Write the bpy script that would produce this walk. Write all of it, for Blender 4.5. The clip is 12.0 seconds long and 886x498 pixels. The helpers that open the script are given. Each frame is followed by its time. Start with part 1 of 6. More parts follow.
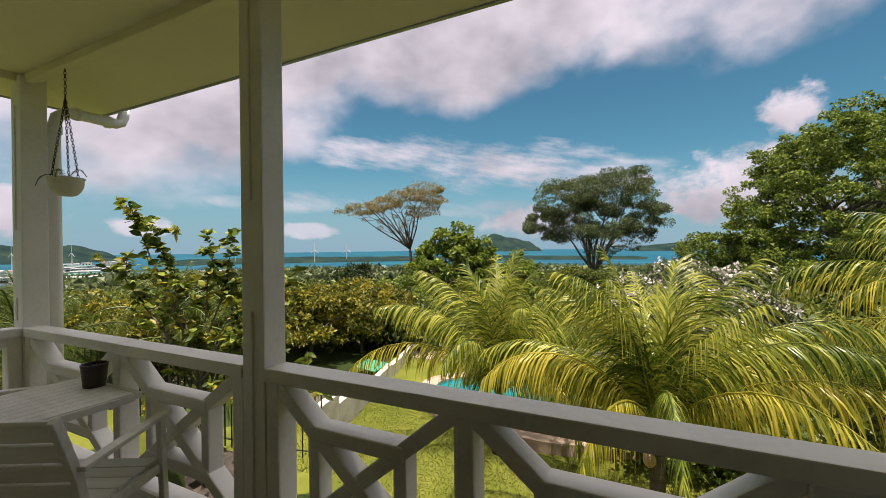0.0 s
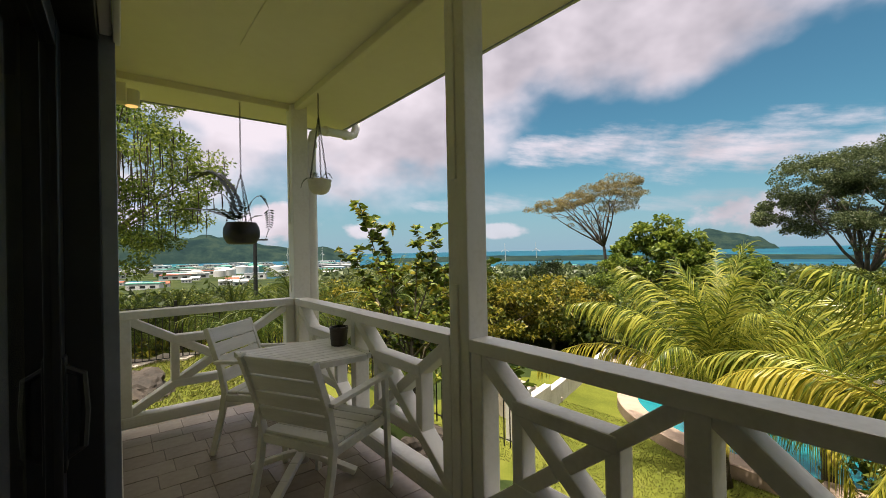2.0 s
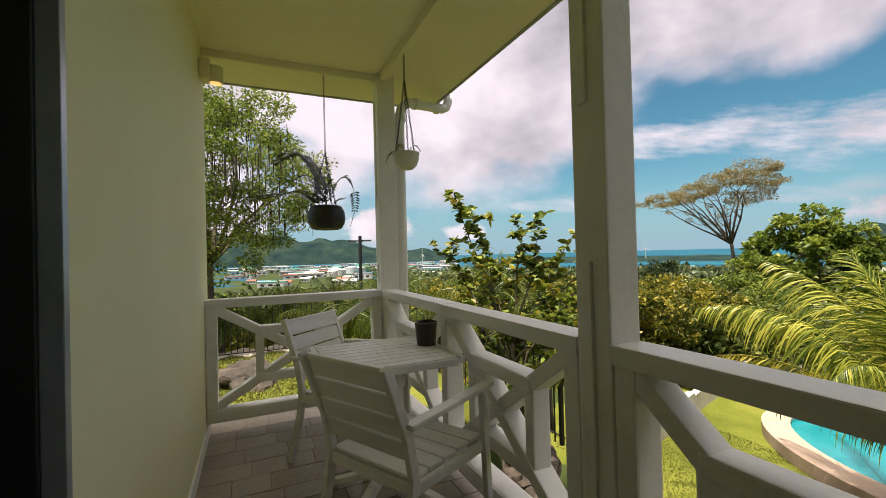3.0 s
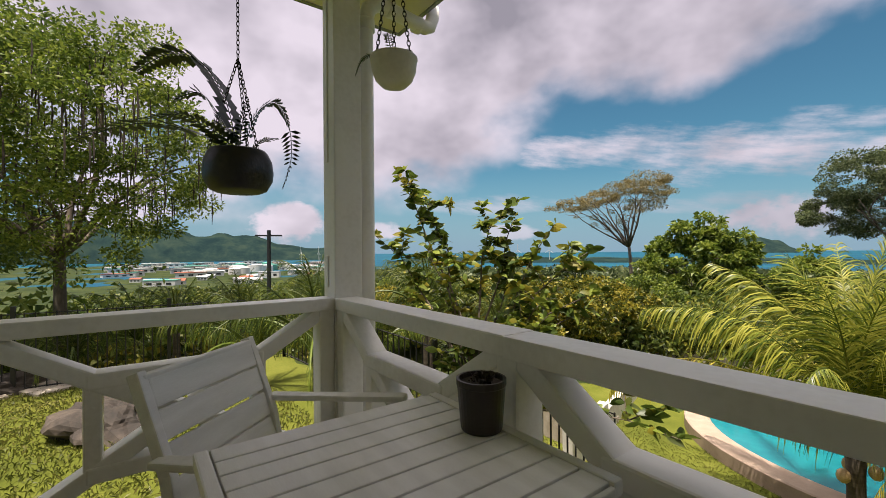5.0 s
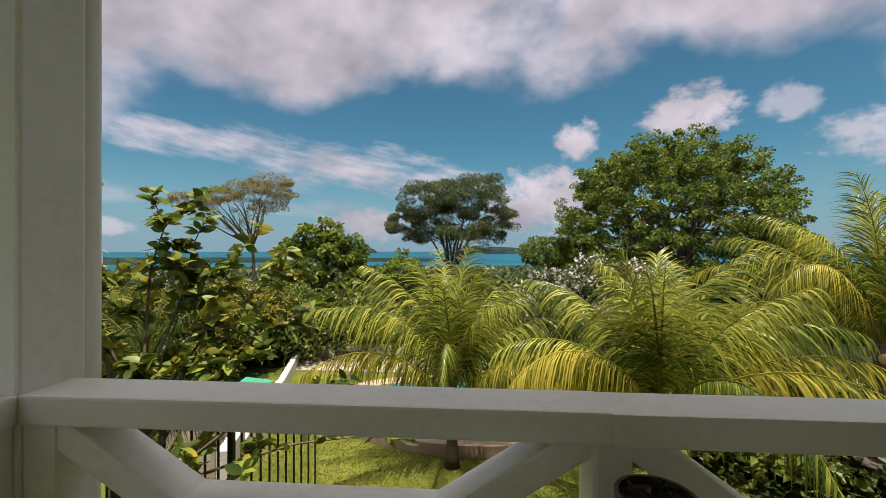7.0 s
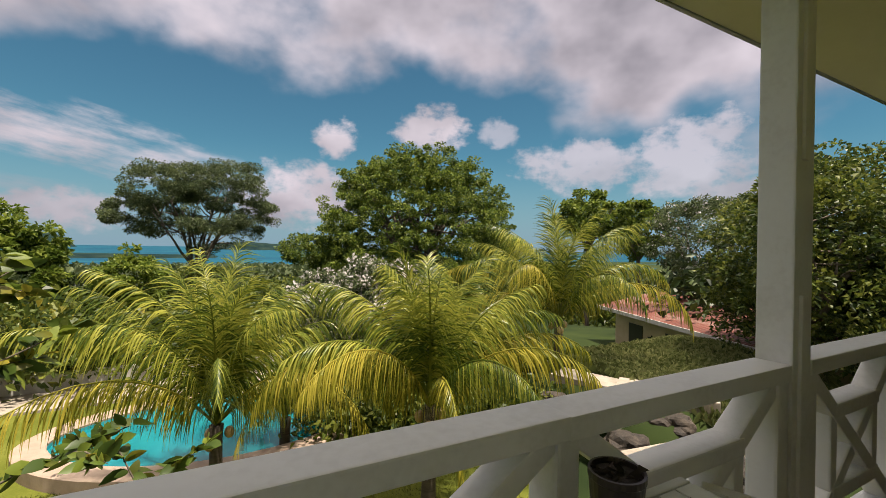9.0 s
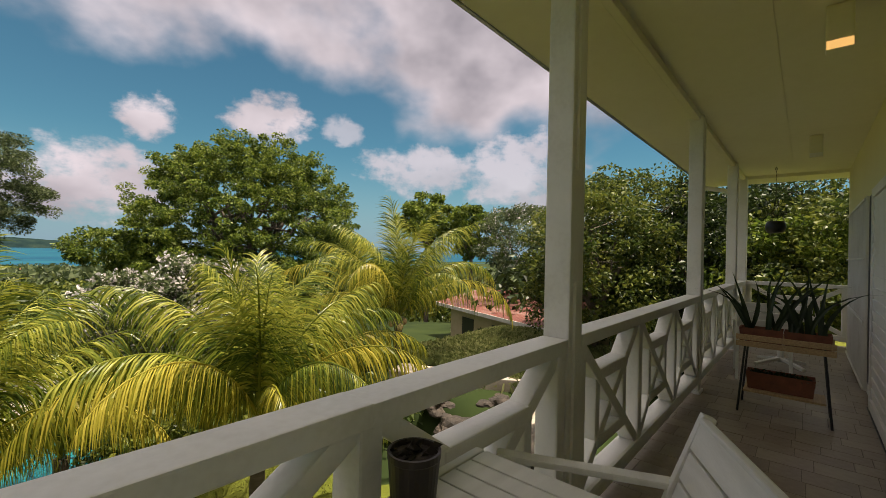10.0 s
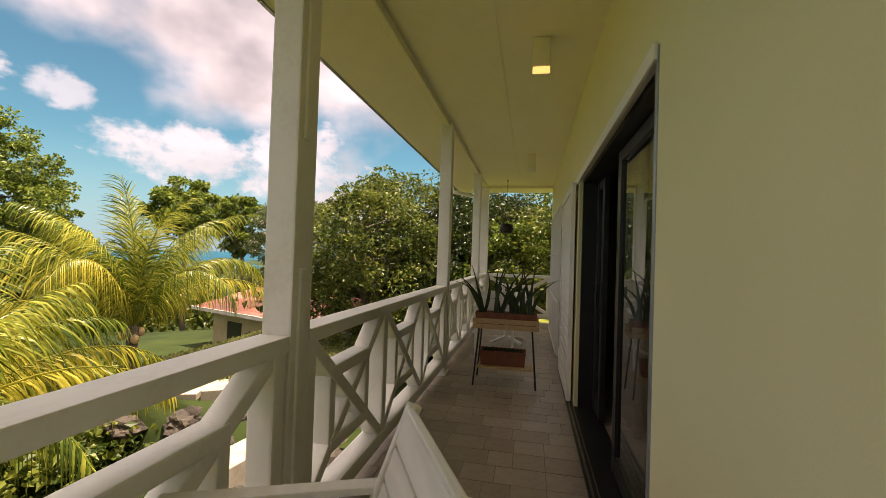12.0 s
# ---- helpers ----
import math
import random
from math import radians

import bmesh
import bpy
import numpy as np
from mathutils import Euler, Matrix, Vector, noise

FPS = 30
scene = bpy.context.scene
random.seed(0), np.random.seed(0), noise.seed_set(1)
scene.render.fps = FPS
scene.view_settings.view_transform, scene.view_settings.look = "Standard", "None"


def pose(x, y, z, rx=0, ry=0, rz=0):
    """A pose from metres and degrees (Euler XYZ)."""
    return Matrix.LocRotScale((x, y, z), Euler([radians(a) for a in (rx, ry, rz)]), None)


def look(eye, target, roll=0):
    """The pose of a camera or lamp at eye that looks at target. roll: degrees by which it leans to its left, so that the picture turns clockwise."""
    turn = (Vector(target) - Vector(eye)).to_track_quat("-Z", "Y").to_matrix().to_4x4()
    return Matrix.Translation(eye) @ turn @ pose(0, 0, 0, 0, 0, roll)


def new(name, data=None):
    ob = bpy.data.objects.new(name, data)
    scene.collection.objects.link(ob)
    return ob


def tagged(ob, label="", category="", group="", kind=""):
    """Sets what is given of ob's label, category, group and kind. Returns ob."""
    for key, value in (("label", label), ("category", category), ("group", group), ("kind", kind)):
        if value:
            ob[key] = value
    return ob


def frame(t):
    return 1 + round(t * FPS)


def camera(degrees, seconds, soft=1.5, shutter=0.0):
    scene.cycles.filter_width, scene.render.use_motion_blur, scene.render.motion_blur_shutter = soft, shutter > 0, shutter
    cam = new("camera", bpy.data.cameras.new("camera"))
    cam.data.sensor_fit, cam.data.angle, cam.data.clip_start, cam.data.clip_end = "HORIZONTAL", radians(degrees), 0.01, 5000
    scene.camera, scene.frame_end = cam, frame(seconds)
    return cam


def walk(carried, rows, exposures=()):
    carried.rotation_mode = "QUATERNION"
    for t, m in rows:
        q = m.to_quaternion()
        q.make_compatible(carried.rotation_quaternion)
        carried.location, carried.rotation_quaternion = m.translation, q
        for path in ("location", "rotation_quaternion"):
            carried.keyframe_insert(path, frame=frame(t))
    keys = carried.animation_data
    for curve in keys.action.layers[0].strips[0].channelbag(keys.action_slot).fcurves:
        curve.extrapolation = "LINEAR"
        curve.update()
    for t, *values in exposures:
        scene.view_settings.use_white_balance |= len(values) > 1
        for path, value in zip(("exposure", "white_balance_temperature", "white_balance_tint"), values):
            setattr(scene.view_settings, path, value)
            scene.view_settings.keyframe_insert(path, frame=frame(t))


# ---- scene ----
cam = camera(93.3, 12.0, soft=0.8)
PATH = [
    (0, (3.969, -1.301, 1.492), (3.072, 0.487, 1.49), -0.7),
    (0.5, (3.996, -1.334, 1.513), (2.874, 0.322, 1.507), -0.5),
    (1, (4.013, -1.35, 1.508), (2.713, 0.17, 1.503), -0.5),
    (1.5, (3.973, -1.327, 1.455), (2.529, 0.057, 1.456), -0.9),
    (2, (3.879, -1.275, 1.382), (2.3, -0.048, 1.389), -1.1),
    (2.5, (3.655, -1.123, 1.301), (1.945, -0.087, 1.32), -1.5),
    (3, (3.354, -0.971, 1.255), (1.535, -0.139, 1.277), -1.5),
    (3.2, (3.231, -0.92, 1.246), (1.394, -0.131, 1.271), -1.4),
    (4.8, (2.18, -0.821, 1.193), (0.461, 0.201, 1.218), -1.0),
    (5, (1.998, -0.795, 1.197), (0.384, 0.387, 1.208), -0.5),
    (5.5, (1.775, -0.813, 1.194), (0.467, 0.7, 1.202), -0.2),
    (6, (1.496, -0.82, 1.211), (0.563, 0.949, 1.214), 0.0),
    (6.5, (1.197, -0.822, 1.233), (0.65, 1.102, 1.237), 0.1),
    (7.2, (0.838, -0.771, 1.284), (0.83, 1.229, 1.287), 0.0),
    (8.8, (0.431, -0.745, 1.371), (1.26, 1.075, 1.375), 0.6),
    (9, (0.428, -0.745, 1.37), (1.366, 1.021, 1.368), 1.0),
    (9.5, (0.469, -0.751, 1.351), (1.7, 0.825, 1.358), 1.2),
    (10, (0.525, -0.779, 1.337), (2.035, 0.532, 1.351), 1.4),
    (10.5, (0.568, -0.803, 1.318), (2.269, 0.248, 1.336), 1.6),
    (11, (0.628, -0.831, 1.297), (2.463, -0.035, 1.321), 1.8),
    (11.5, (0.709, -0.847, 1.279), (2.622, -0.265, 1.311), 1.9),
    (12, (0.853, -0.87, 1.283), (2.81, -0.46, 1.319), 1.9),
]
walk(cam, [(t, look(eye, target, roll)) for t, eye, target, roll in PATH],
     exposures=[(0.0, 0.8, 7100, 14), (2.0, 0.92, 7200, 13), (3.1, 1.05, 7300, 14), (5.0, 0.74, 7000, 16), (6.5, 0.6, 7000, 13), (9.5, 0.6, 7300, 13), (10.5, 0.9, 7800, 14), (11.2, 1.22, 8200, 17), (12.0, 1.4, 8450, 20)])

# ---------------------------------------------------------------- world and sun
SUN_DIR = Vector((0.10, -0.22, 0.95)).normalized()
world = bpy.data.worlds.new("world")
scene.world = world
world.use_nodes = True


def build_world():
    nt = world.node_tree
    nt.nodes.clear()
    N, L = nt.nodes, nt.links

    def math_node(op, a, b=None, c=None, clamp=False):
        n = N.new("ShaderNodeMath")
        n.operation = op
        n.use_clamp = clamp
        for k, v in enumerate((a, b, c)):
            if v is None:
                continue
            if isinstance(v, (int, float)):
                n.inputs[k].default_value = v
            else:
                L.new(v, n.inputs[k])
        return n.outputs[0]

    def smooth(v, lo, hi):
        n = N.new("ShaderNodeMapRange")
        n.interpolation_type = "SMOOTHSTEP"
        L.new(v, n.inputs[0])
        n.inputs[1].default_value, n.inputs[2].default_value = lo, hi
        return n.outputs[0]

    sky = N.new("ShaderNodeTexSky")
    sky.sky_type = "NISHITA"
    sky.sun_disc = False
    sky.sun_elevation = math.asin(SUN_DIR.z)
    sky.sun_rotation = math.atan2(SUN_DIR.x, SUN_DIR.y)
    sky.air_density, sky.dust_density, sky.ozone_density = 1.0, 0.4, 1.5
    tint = N.new("ShaderNodeMix")
    tint.data_type, tint.blend_type = "RGBA", "MULTIPLY"
    tint.inputs["Factor"].default_value = 1.0
    L.new(sky.outputs[0], tint.inputs[6])
    tint.inputs[7].default_value = (0.0245, 0.052, 0.0545, 1)
    co = N.new("ShaderNodeTexCoord")
    sep = N.new("ShaderNodeSeparateXYZ")
    L.new(co.outputs["Generated"], sep.inputs[0])
    x, y, z = sep.outputs
    az = math_node("MULTIPLY", math_node("ARCTAN2", x, y), 180 / math.pi)
    el = math_node("MULTIPLY", math_node("ARCSINE", z), 180 / math.pi)
    comb = N.new("ShaderNodeCombineXYZ")
    L.new(math_node("MULTIPLY", az, 0.06), comb.inputs[0])
    L.new(math_node("MULTIPLY", el, 0.085), comb.inputs[1])

    def noise_node(scale, detail, rough, off):
        m = N.new("ShaderNodeVectorMath")
        m.operation = "ADD"
        L.new(comb.outputs[0], m.inputs[0])
        m.inputs[1].default_value = (0, 0, off)
        n = N.new("ShaderNodeTexNoise")
        L.new(m.outputs[0], n.inputs["Vector"])
        n.inputs["Scale"].default_value, n.inputs["Detail"].default_value, n.inputs["Roughness"].default_value = scale, detail, rough
        return n.outputs[0]

    big, fine, shade = noise_node(1.3, 8, 0.55, 2.0), noise_node(4.5, 6, 0.55, 7.0), noise_node(1.2, 4, 0.5, 13.0)
    soft_big = noise_node(1.1, 4, 0.45, 2.0)
    tiny = noise_node(9.0, 5, 0.6, 21.0)
    wob = math_node("ADD", math_node("MULTIPLY", math_node("SUBTRACT", big, 0.5), 2.0), math_node("MULTIPLY", math_node("SUBTRACT", fine, 0.5), 0.9))
    # high bank of cloud: its lower edge by azimuth
    ramp = N.new("ShaderNodeFloatCurve")
    L.new(math_node("DIVIDE", math_node("ADD", az, 180), 360, clamp=True), ramp.inputs[1])
    cur = ramp.mapping.curves[0]
    pts = [(-180, 20), (-110, 13), (-88, 9), (-62, 7), (-45, 14), (-28, 20), (-5, 22), (25, 22.5), (45, 18), (60, 13), (85, 12), (180, 20)]
    cur.points[0].location = ((pts[0][0] + 180) / 360, pts[0][1] / 40)
    cur.points[1].location = ((pts[-1][0] + 180) / 360, pts[-1][1] / 40)
    for a, e in pts[1:-1]:
        cur.points.new((a + 180) / 360, e / 40)
    ramp.mapping.update()
    edge = math_node("MULTIPLY", ramp.outputs[0], 40)
    over = math_node("ADD", math_node("SUBTRACT", el, edge), math_node("MULTIPLY", math_node("ADD", math_node("MULTIPLY", math_node("SUBTRACT", soft_big, 0.5), 2.6), math_node("MULTIPLY", wob, 0.3)), 11))
    # it thins out again higher up
    bank = math_node("MULTIPLY", smooth(over, -3.0, 6.0), math_node("SUBTRACT", 1.0, math_node("MULTIPLY", smooth(el, 38, 60), 0.6)))
    # single clouds: azimuth, elevation, half width, half height, softness of edge
    puffs = [(13.4, 14.0, 3.0, 2.6, 1), (26.5, 16.0, 5.2, 3.0, 1), (35, 15.4, 2.6, 2.0, .55), (47, 11.0, 9.0, 3.2, .75), (59, 11.5, 8.5, 5.0, .75),
             (9, 6.5, 8.5, 4.2, 1), (-14, 3.3, 7.0, 2.2, .9), (-74, 4.0, 4.5, 2.6, 1), (-62, 3.0, 3.0, 1.2, .8), (-92, 6, 6, 4, .9), (66, 6, 8, 3, .8), (-44, 2.5, 4, 1, .6)]
    streaks = [(-33, 12.8, 11, 2.0, .9), (-17, 11.0, 12, 2.6, 1), (-5, 9.0, 7, 2.2, .85), (-48, 6.2, 9, 1.1, .6), (-22, 5.4, 10, 0.9, .5), (-70, 9, 9, 1.2, .5)]
    lump = math_node("ADD", math_node("MULTIPLY", math_node("SUBTRACT", fine, 0.5), 3.4), math_node("MULTIPLY", math_node("SUBTRACT", tiny, 0.5), 1.6))
    lump = math_node("ADD", lump, math_node("MULTIPLY", math_node("SUBTRACT", big, 0.5), 1.2))
    # wind-drawn cirrus: noise stretched along a gently rising line
    drawn = N.new("ShaderNodeCombineXYZ")
    L.new(math_node("MULTIPLY", az, 0.045), drawn.inputs[0])
    L.new(math_node("MULTIPLY", math_node("ADD", el, math_node("MULTIPLY", az, 0.16)), 0.20), drawn.inputs[1])
    cirrus = N.new("ShaderNodeTexNoise")
    L.new(drawn.outputs[0], cirrus.inputs["Vector"])
    cirrus.inputs["Scale"].default_value, cirrus.inputs["Detail"].default_value, cirrus.inputs["Roughness"].default_value = 2.3, 9, 0.6
    wisp = math_node("ADD", math_node("MULTIPLY", math_node("SUBTRACT", cirrus.outputs[0], 0.52), 6.0), math_node("MULTIPLY", lump, 0.45))
    total = bank
    for rows, k in ((puffs, 0.85), (streaks, 0.0)):
        for a, e, w, h, dens in rows:
            dx = math_node("DIVIDE", math_node("SUBTRACT", az, a), w)
            dy = math_node("DIVIDE", math_node("SUBTRACT", el, e), h)
            r = math_node("ADD", math_node("MULTIPLY", dx, dx), math_node("MULTIPLY", dy, dy))
            r = math_node("SUBTRACT", r, math_node("MULTIPLY", lump, k) if k else wisp)
            lo, hi = (1.3, 0.25) if k else (1.9, -0.9)
            total = math_node("MAXIMUM", total, math_node("MULTIPLY", smooth(r, lo, hi), dens))
    total = math_node("MAXIMUM", total, 0.0, clamp=True)
    haze = N.new("ShaderNodeMix")
    haze.data_type = "RGBA"
    L.new(math_node("MULTIPLY", smooth(el, 13, -1.0), 0.9), haze.inputs["Factor"])
    L.new(tint.outputs[2], haze.inputs[6])
    haze.inputs[7].default_value = (0.155, 0.25, 0.345, 1)
    col = N.new("ShaderNodeValToRGB")
    L.new(math_node("ADD", math_node("ADD", shade, math_node("MULTIPLY", smooth(over, 0, 22), -0.20)), math_node("MULTIPLY", smooth(az, -20, -75), 0.16)), col.inputs[0])
    col.color_ramp.elements[0].position, col.color_ramp.elements[0].color = 0.25, (0.19, 0.19, 0.235, 1)
    col.color_ramp.elements[1].position, col.color_ramp.elements[1].color = 0.62, (0.46, 0.445, 0.525, 1)
    mix = N.new("ShaderNodeMix")
    mix.data_type = "RGBA"
    L.new(total, mix.inputs["Factor"])
    L.new(haze.outputs[2], mix.inputs[6])
    L.new(col.outputs[0], mix.inputs[7])
    bg = N.new("ShaderNodeBackground")
    bg.inputs[1].default_value = 1.0
    # unseen bright upper sky, added above the view to light veranda and garden
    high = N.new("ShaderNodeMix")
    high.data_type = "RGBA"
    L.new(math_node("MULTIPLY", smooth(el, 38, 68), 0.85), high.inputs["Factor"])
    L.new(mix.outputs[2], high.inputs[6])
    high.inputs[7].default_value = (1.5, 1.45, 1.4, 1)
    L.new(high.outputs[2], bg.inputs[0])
    out = N.new("ShaderNodeOutputWorld")
    L.new(bg.outputs[0], out.inputs[0])


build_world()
sun = new("sun", bpy.data.lights.new("sun", "SUN"))
sun.data.energy, sun.data.angle, sun.data.color = 5.0, radians(0.53), (1.0, 0.95, 0.86)
sun.matrix_world = look(SUN_DIR * 50, (0, 0, 0))


# ---------------------------------------------------------------- materials
def material(name, colors, scale=6.0, rough=0.6, bump=0.1, fine=60.0, metal=0.0, random_tone=0.0, stretch=(1, 1, 1), spec=0.5,
             transmission=0.0, subsurf=0.0, island=0.0):
    """Noise-mixed paint: colors is a list of two or three base colours."""
    m = bpy.data.materials.new(name)
    m.use_nodes = True
    nt = m.node_tree
    N, L = nt.nodes, nt.links
    p = N["Principled BSDF"]
    co = N.new("ShaderNodeTexCoord")
    mp = N.new("ShaderNodeMapping")
    mp.inputs["Scale"].default_value = stretch
    L.new(co.outputs["Object"], mp.inputs[0])
    n1, n2 = N.new("ShaderNodeTexNoise"), N.new("ShaderNodeTexNoise")
    for n, sc, d in ((n1, scale, 5), (n2, fine, 3)):
        L.new(mp.outputs[0], n.inputs["Vector"])
        n.inputs["Scale"].default_value, n.inputs["Detail"].default_value = sc, d
    ramp = N.new("ShaderNodeValToRGB")
    els = ramp.color_ramp.elements
    els[0].position, els[1].position = 0.3, 0.7
    els[0].color, els[1].color = (*colors[0], 1), (*colors[-1], 1)
    if len(colors) > 2:
        els.new(0.5).color = (*colors[1], 1)
    add = N.new("ShaderNodeMath")
    add.operation = "MULTIPLY_ADD"
    L.new(n2.outputs[0], add.inputs[0])
    add.inputs[1].default_value = 0.35
    L.new(n1.outputs[0], add.inputs[2])
    sub = N.new("ShaderNodeMath")
    sub.operation = "SUBTRACT"
    L.new(add.outputs[0], sub.inputs[0])
    sub.inputs[1].default_value = 0.175
    last = sub.outputs[0]
    for amount, node, socket in ((random_tone, "ShaderNodeObjectInfo", "Random"), (island, "ShaderNodeNewGeometry", "Random Per Island")):
        if amount:
            info = N.new(node)
            mul = N.new("ShaderNodeMath")
            mul.operation = "MULTIPLY_ADD"
            L.new(info.outputs[socket], mul.inputs[0])
            mul.inputs[1].default_value = amount
            L.new(last, mul.inputs[2])
            s2 = N.new("ShaderNodeMath")
            s2.operation = "SUBTRACT"
            L.new(mul.outputs[0], s2.inputs[0])
            s2.inputs[1].default_value = amount / 2
            last = s2.outputs[0]
    L.new(last, ramp.inputs[0])
    L.new(ramp.outputs[0], p.inputs["Base Color"])
    rr = N.new("ShaderNodeMapRange")
    L.new(n1.outputs[0], rr.inputs[0])
    rr.inputs[3].default_value, rr.inputs[4].default_value = max(rough - 0.1, 0.02), min(rough + 0.1, 1)
    L.new(rr.outputs[0], p.inputs["Roughness"])
    p.inputs["Metallic"].default_value = metal
    p.inputs["Specular IOR Level"].default_value = spec
    p.inputs["Transmission Weight"].default_value = transmission
    if bump:
        b = N.new("ShaderNodeBump")
        b.inputs["Strength"].default_value, b.inputs["Distance"].default_value = bump, 0.01
        L.new(add.outputs[0], b.inputs["Height"])
        L.new(b.outputs[0], p.inputs["Normal"])
    if subsurf:
        tr = N.new("ShaderNodeBsdfTranslucent")
        L.new(ramp.outputs[0], tr.inputs[0])
        ms = N.new("ShaderNodeMixShader")
        ms.inputs[0].default_value = subsurf
        L.new(p.outputs[0], ms.inputs[1])
        L.new(tr.outputs[0], ms.inputs[2])
        L.new(ms.outputs[0], N["Material Output"].inputs[0])
    return m


def glow(name, color, strength):
    m = bpy.data.materials.new(name)
    m.use_nodes = True
    p = m.node_tree.nodes["Principled BSDF"]
    p.inputs["Base Color"].default_value = (*color, 1)
    p.inputs["Emission Color"].default_value = (*color, 1)
    p.inputs["Emission Strength"].default_value = strength
    return m


def glass(name, color=(0.9, 0.95, 0.95), rough=0.0):
    m = bpy.data.materials.new(name)
    m.use_nodes = True
    p = m.node_tree.nodes["Principled BSDF"]
    p.inputs["Base Color"].default_value = (*color, 1)
    p.inputs["Transmission Weight"].default_value = 1
    p.inputs["Roughness"].default_value = rough
    p.inputs["IOR"].default_value = 1.45
    return m


def leaf_mat(name, dark, mid, light, subsurf=0.3, rough=0.45, scale=0.8):
    return material(name, [dark, mid, light], scale=scale, fine=9, rough=rough, bump=0, subsurf=subsurf, island=0.55, spec=0.4)


WHITE = material("white_paint", [(0.70, 0.68, 0.63), (0.80, 0.785, 0.745), (0.83, 0.815, 0.78)], scale=2.2, fine=45, rough=0.42, bump=0.12)
WHITE_WOOD = material("white_furniture", [(0.66, 0.65, 0.61), (0.78, 0.77, 0.74)], scale=4, fine=70, rough=0.4, bump=0.06, stretch=(1, 6, 6))
CEIL = material("ceiling_paint", [(0.74, 0.70, 0.52), (0.80, 0.765, 0.59)], scale=0.8, fine=12, rough=0.6, bump=0.04)
YELLOW = material("yellow_wall_paint", [(0.74, 0.69, 0.40), (0.79, 0.745, 0.46)], scale=1.2, fine=160, rough=0.7, bump=0.12)
ROOM = material("room_paint", [(0.5, 0.48, 0.42), (0.56, 0.54, 0.48)], scale=1, rough=0.8)
TILE = material("floor_tile", [(0.24, 0.19, 0.145), (0.31, 0.255, 0.20), (0.37, 0.31, 0.245)], scale=3.5, fine=26, rough=0.35, bump=0.05, random_tone=0.22)
GROUT = material("grout", [(0.17, 0.145, 0.12), (0.24, 0.205, 0.17)], scale=9, rough=0.9)
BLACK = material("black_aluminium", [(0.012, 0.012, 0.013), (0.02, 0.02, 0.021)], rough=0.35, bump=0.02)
IRON = material("black_iron", [(0.008, 0.008, 0.009), (0.018, 0.017, 0.016)], rough=0.5, bump=0.1)
STEEL = material("grey_aluminium", [(0.30, 0.33, 0.37), (0.38, 0.41, 0.45)], rough=0.35, metal=0.6, bump=0.02)
GLASS = glass("door_glass", (0.75, 0.8, 0.8))
POT_BLACK = material("black_pot", [(0.012, 0.012, 0.014), (0.022, 0.02, 0.02)], scale=30, rough=0.45, bump=0.1)
POT_BROWN = material("dark_brown_pot", [(0.018, 0.012, 0.009), (0.032, 0.022, 0.016)], scale=14, rough=0.4, bump=0.08)
POT_WHITE = material("white_plastic_pot", [(0.62, 0.59, 0.50), (0.72, 0.69, 0.60)], scale=20, rough=0.5, bump=0.2)
TERRA = material("terracotta", [(0.16, 0.055, 0.03), (0.24, 0.085, 0.045)], scale=12, rough=0.7, bump=0.15)
PINE = material("pale_wood", [(0.36, 0.24, 0.12), (0.52, 0.37, 0.19)], scale=5, fine=40, rough=0.5, stretch=(1, 14, 14), bump=0.08)
SOIL = material("potting_soil", [(0.012, 0.009, 0.007), (0.04, 0.03, 0.022)], scale=40, rough=0.95, bump=0.7)
CHAIN = material("dark_chain", [(0.03, 0.028, 0.025), (0.06, 0.055, 0.05)], rough=0.4, metal=0.8, bump=0)
GRASS = material("lawn", [(0.07, 0.085, 0.012), (0.105, 0.12, 0.018), (0.15, 0.155, 0.03)], scale=0.7, fine=22, rough=0.9, bump=0.5, spec=0.1)
EARTH = material("hillside", [(0.012, 0.022, 0.008), (0.03, 0.045, 0.012), (0.055, 0.065, 0.02)], scale=0.05, fine=0.6, rough=0.95, bump=0.4, spec=0.1)
ROCK = material("dark_rock", [(0.016, 0.013, 0.010), (0.04, 0.031, 0.024), (0.085, 0.066, 0.05)], scale=3, fine=25, rough=0.85, bump=0.9)
STONE = material("pale_stone", [(0.26, 0.22, 0.17), (0.40, 0.35, 0.29)], scale=4, fine=30, rough=0.8, bump=0.3)
CONCRETE = material("white_masonry", [(0.42, 0.40, 0.36), (0.62, 0.60, 0.56)], scale=2, fine=20, rough=0.8, bump=0.2)
PEACH = material("pool_edge_stone", [(0.30, 0.22, 0.165), (0.40, 0.30, 0.23)], scale=3, fine=30, rough=0.7, bump=0.15)
POOLTILE = material("pool_lining", [(0.01, 0.30, 0.36), (0.03, 0.42, 0.47)], scale=2, fine=18, rough=0.3, bump=0)
BARK = material("bark", [(0.05, 0.038, 0.026), (0.12, 0.095, 0.07), (0.20, 0.165, 0.125)], scale=5, fine=30, rough=0.9, bump=0.8, stretch=(1, 1, 0.3))
PALM_BARK = material("palm_trunk_bark", [(0.04, 0.03, 0.02), (0.10, 0.08, 0.055)], scale=3, fine=14, rough=0.9, bump=0.9, stretch=(0.4, 0.4, 4))
SEA = material("sea_water", [(0.004, 0.045, 0.085), (0.006, 0.065, 0.11), (0.015, 0.11, 0.14)], scale=0.004, fine=0.03, rough=0.7, bump=0.0, stretch=(1, 3.5, 1), spec=0.06)
RUST = material("rusty_red_sheet", [(0.05, 0.02, 0.016), (0.15, 0.035, 0.02), (0.24, 0.16, 0.13)], scale=0.8, fine=8, rough=0.7, stretch=(0.3, 1.6, 1), bump=0.1)
